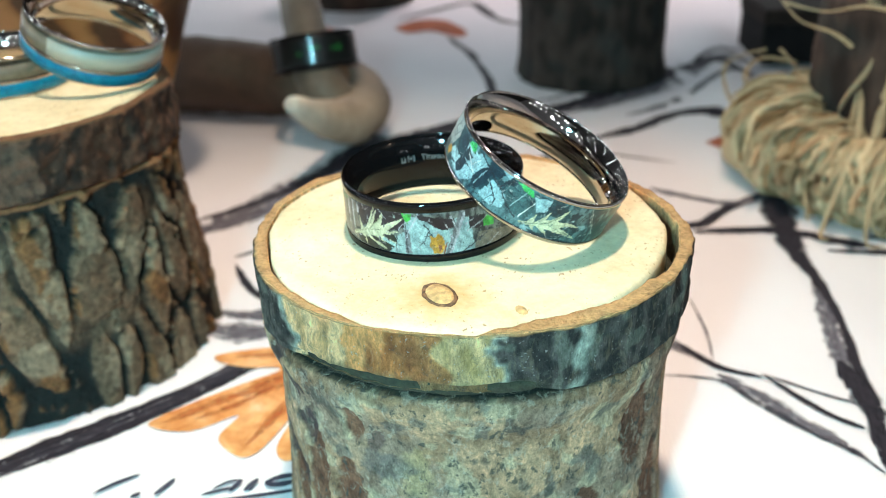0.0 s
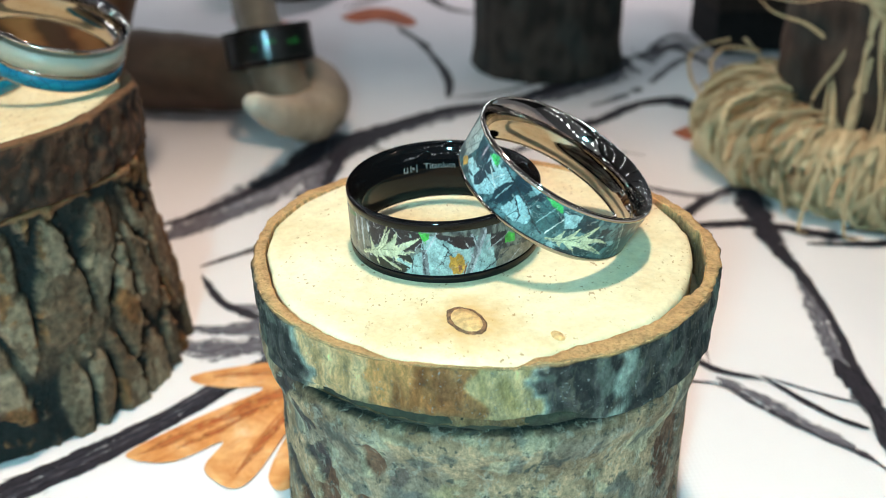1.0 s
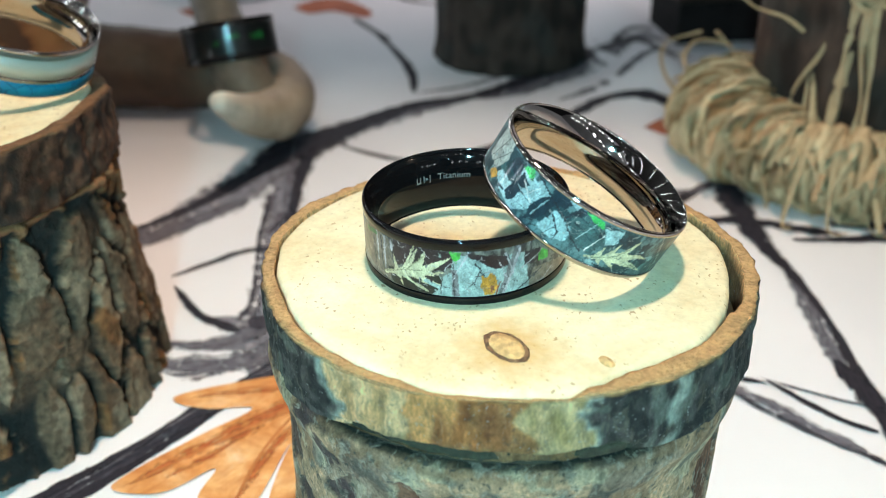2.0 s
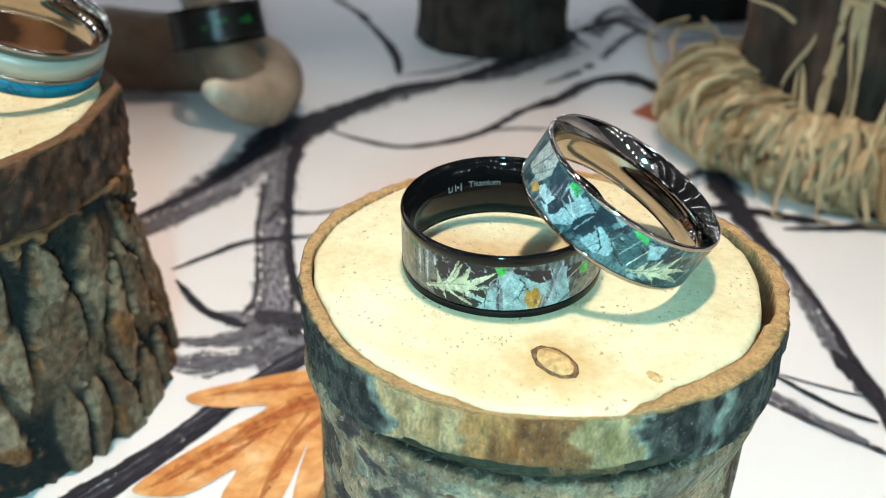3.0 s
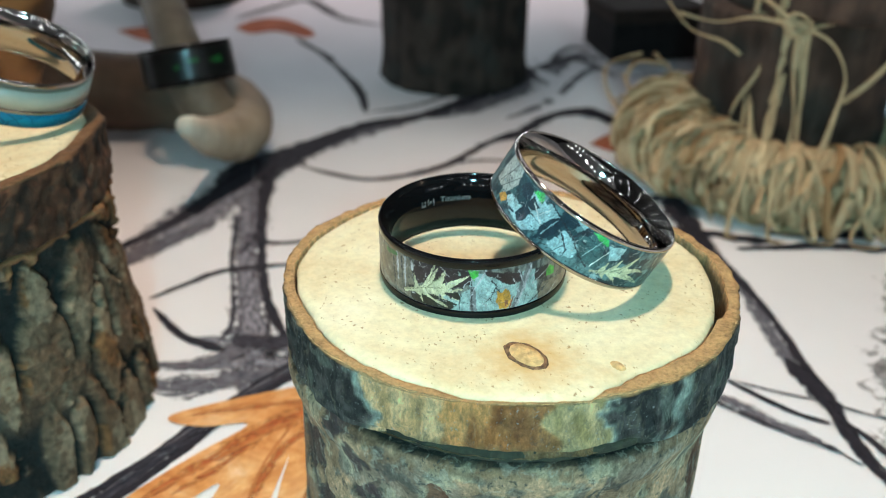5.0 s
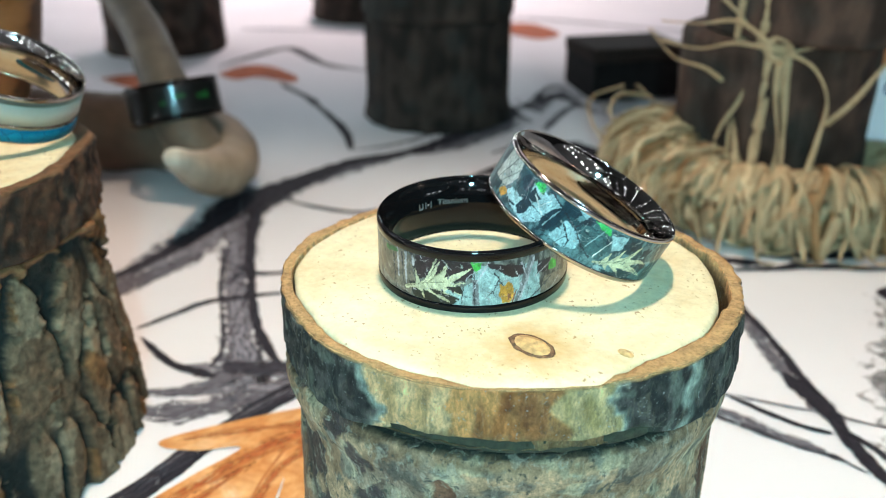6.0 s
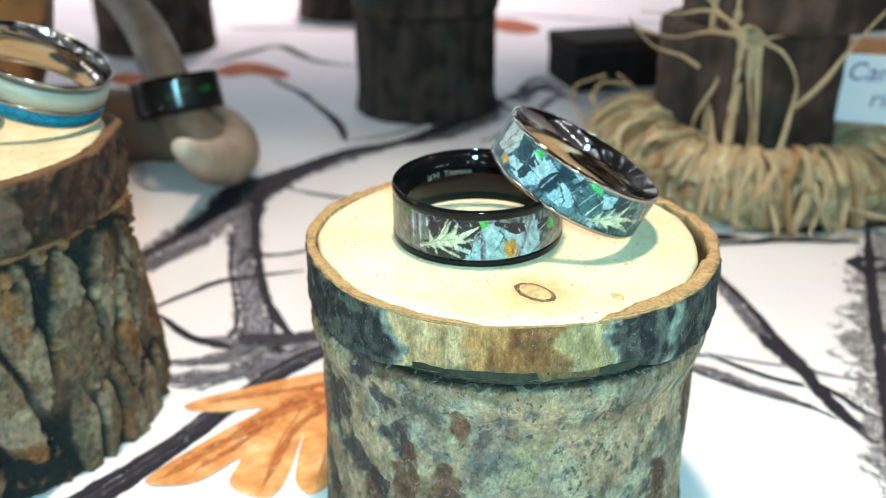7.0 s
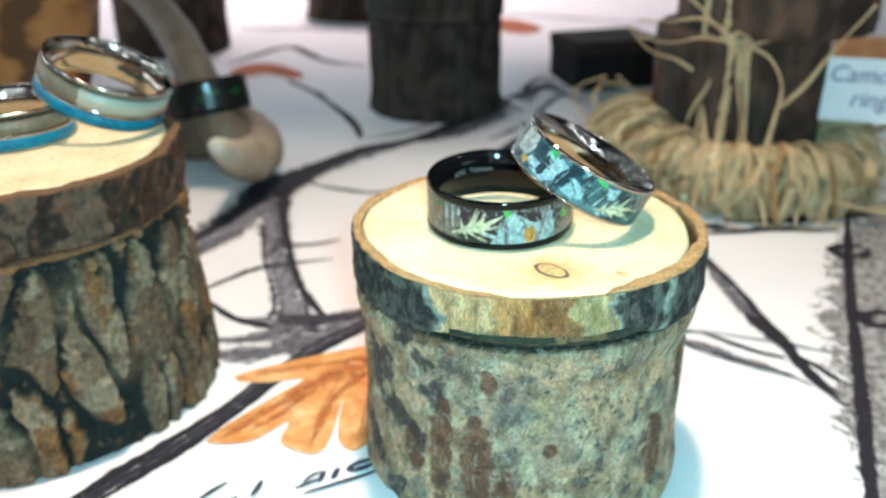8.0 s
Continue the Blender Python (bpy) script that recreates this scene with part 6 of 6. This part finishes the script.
# ---- small things at the back ----
bx = thing("small_box", (0.1355, 0.240, 0), "low black box with a brown lid on the cloth", "box")
bm = bmesh.new()
box(bm, -0.0215, 0.018, -0.015, 0.015, 0.0, 0.015, 0.0006)
part("base", bm, BOX_DARK, bx, soft=False)
bm = bmesh.new()
box(bm, -0.022, 0.0185, -0.0155, 0.0155, 0.0152, 0.0205, 0.0006)
part("lid", bm, BOX_LID, bx, soft=False)

block = thing("wooden_bowl", (-0.099, 0.134, 0), "round orange-brown turned wooden bowl with dark grain", "bowl")
bm = lathe([(0.00001, 0.0), (0.013, 0.0), (0.014, 0.001), (0.017, 0.015), (0.023, 0.032), (0.029, 0.048), (0.0318, 0.064), (0.0325, 0.088), (0.031, 0.0895), (0.00001, 0.09)], 64, False)
for v in bm.verts:
    v.co.x *= 1 + 0.02 * math.sin(3 * math.atan2(v.co.y, v.co.x) + v.co.z * 40)
part("body", bm, GRAINED, block)

card = thing("price_card", (0.1455, 0.0865, 0.0215), "pale paper card with blue handwriting resting on the raffia", "card")
card.rotation_euler = (radians(-14), 0, radians(-34))
bm = bmesh.new()
box(bm, -0.016, 0.020, -0.00015, 0.00015, 0.0, 0.0185)
part("sheet", bm, PAPER, card, soft=False)


def card_word(word, x, z, size):
    curve = bpy.data.curves.new("word", "FONT")
    curve.body, curve.size, curve.shear = word, size, 0.25
    ob = bpy.data.objects.new("word_source", curve)
    scene.collection.objects.link(ob)
    me = bpy.data.meshes.new_from_object(ob.evaluated_get(bpy.context.evaluated_depsgraph_get()))
    bpy.data.objects.remove(ob)
    for v in me.vertices:
        v.co = Vector((x + v.co.x, -0.00022, z + v.co.y))
    link("handwriting", me, BLUE_INK, card, "blue pen handwriting")


card_word("Camo", -0.0145, 0.0115, 0.0068)
card_word("rings", -0.008, 0.0045, 0.0068)


# ---- lamps over the display ----
lamp = thing("spot_lamp", (KEY[0], KEY[1], KEY[2]), "small black ceiling spot lamp over the display", "lamp")
bm = lathe([(0.030, 0.012), (0.036, 0.014), (0.040, 0.09), (0.030, 0.11), (0.012, 0.112), (0.012, 1.128), (0.0, 1.128), (0.0, 0.10), (0.034, 0.088)], 40)
part("housing", bm, BOX_DARK, lamp)
# added housing and rod; this light is really the phone's torch
lamp = thing("spot_lamp", FRONT, "added black lamp housing standing in for the phone's torch", "lamp")
bm = lathe([(0.014, 0.012), (0.016, 0.013), (0.018, 0.045), (0.012, 0.06), (0.004, 0.062), (0.004, 1.628), (0.0, 1.628), (0.0, 0.05), (0.015, 0.042)], 40)
part("housing", bm, BOX_DARK, lamp)
lamp = thing("spot_lamp", REAR, "small black ceiling spot lamp over the display", "lamp")
bm = lathe([(0.030, 0.012), (0.036, 0.014), (0.040, 0.09), (0.030, 0.11), (0.012, 0.112), (0.012, 1.128), (0.0, 1.128), (0.0, 0.10), (0.034, 0.088)], 40)
part("housing", bm, BOX_DARK, lamp)
BULB = glow("lamp_glow", (0.86, 0.95, 1.0), 36.0)


def lamp_rail(x, y, z, turn, seed, drop, small=0.009, large=0.022):
    """A hanging rail of small bright lamps."""
    ob = thing("lamp_rail", (0, 0, 0), "row of small bright lamps on a dark hanging rail", "lamp", "rows of lamps")
    bm = bmesh.new()
    box(bm, -0.95, 0.95, 0.0, 0.03, -0.010, 0.010, 0.003)
    part("rail", bm, BOX_DARK, ob, soft=False)
    for hx in (-0.8, 0.8):
        bm = bmesh.new()
        tube(bm, [Vector((hx, 0.015, 0.009)), Vector((hx, 0.015, drop))], 0.003, 8)
        part("hanger", bm, BOX_DARK, ob)
    pick = random.Random(seed)
    for k in range(14):
        bm = bmesh.new()
        bmesh.ops.create_icosphere(bm, subdivisions=2, radius=pick.uniform(small, large), matrix=Matrix.Translation((-0.88 + 0.135 * k + pick.uniform(-0.055, 0.055), -0.02, pick.uniform(-0.02, 0.004))))
        part("bulb", bm, BULB, ob)
    ob.matrix_world = pose(x, y, z, 0, 0, turn)


for k, z in enumerate((0.13, 0.27, 0.43, 0.62)):
    lamp_rail(-0.1, 1.30, z, 0, k, 1.752 - z)
    lamp_rail(-1.00, 0.25, z, 90, 10 + k, 1.752 - z)
    if k % 2:
        lamp_rail(0.1, -0.95, z, 180, 20 + k, 1.752 - z)
for k in range(8):
    lamp_rail(-1.15 + 0.3 * (k % 2), -1.9 + 0.6 * k, 1.66, 0, 30 + k, 0.092, 0.006, 0.014)
panel = thing("ceiling_light", (0.5, 1.5, 1.74), "flat square white ceiling light", "lamp")
bm = bmesh.new()
box(bm, -0.62, 0.62, -0.62, 0.62, -0.02, 0.01, 0.003)
part("frame", bm, BOX_DARK, panel, soft=False)
bm = bmesh.new()
box(bm, -0.6, 0.6, -0.6, 0.6, -0.026, -0.021)
part("diffuser", bm, glow("diffuser_glow", (1.0, 0.92, 0.96), 1.1), panel, soft=False)
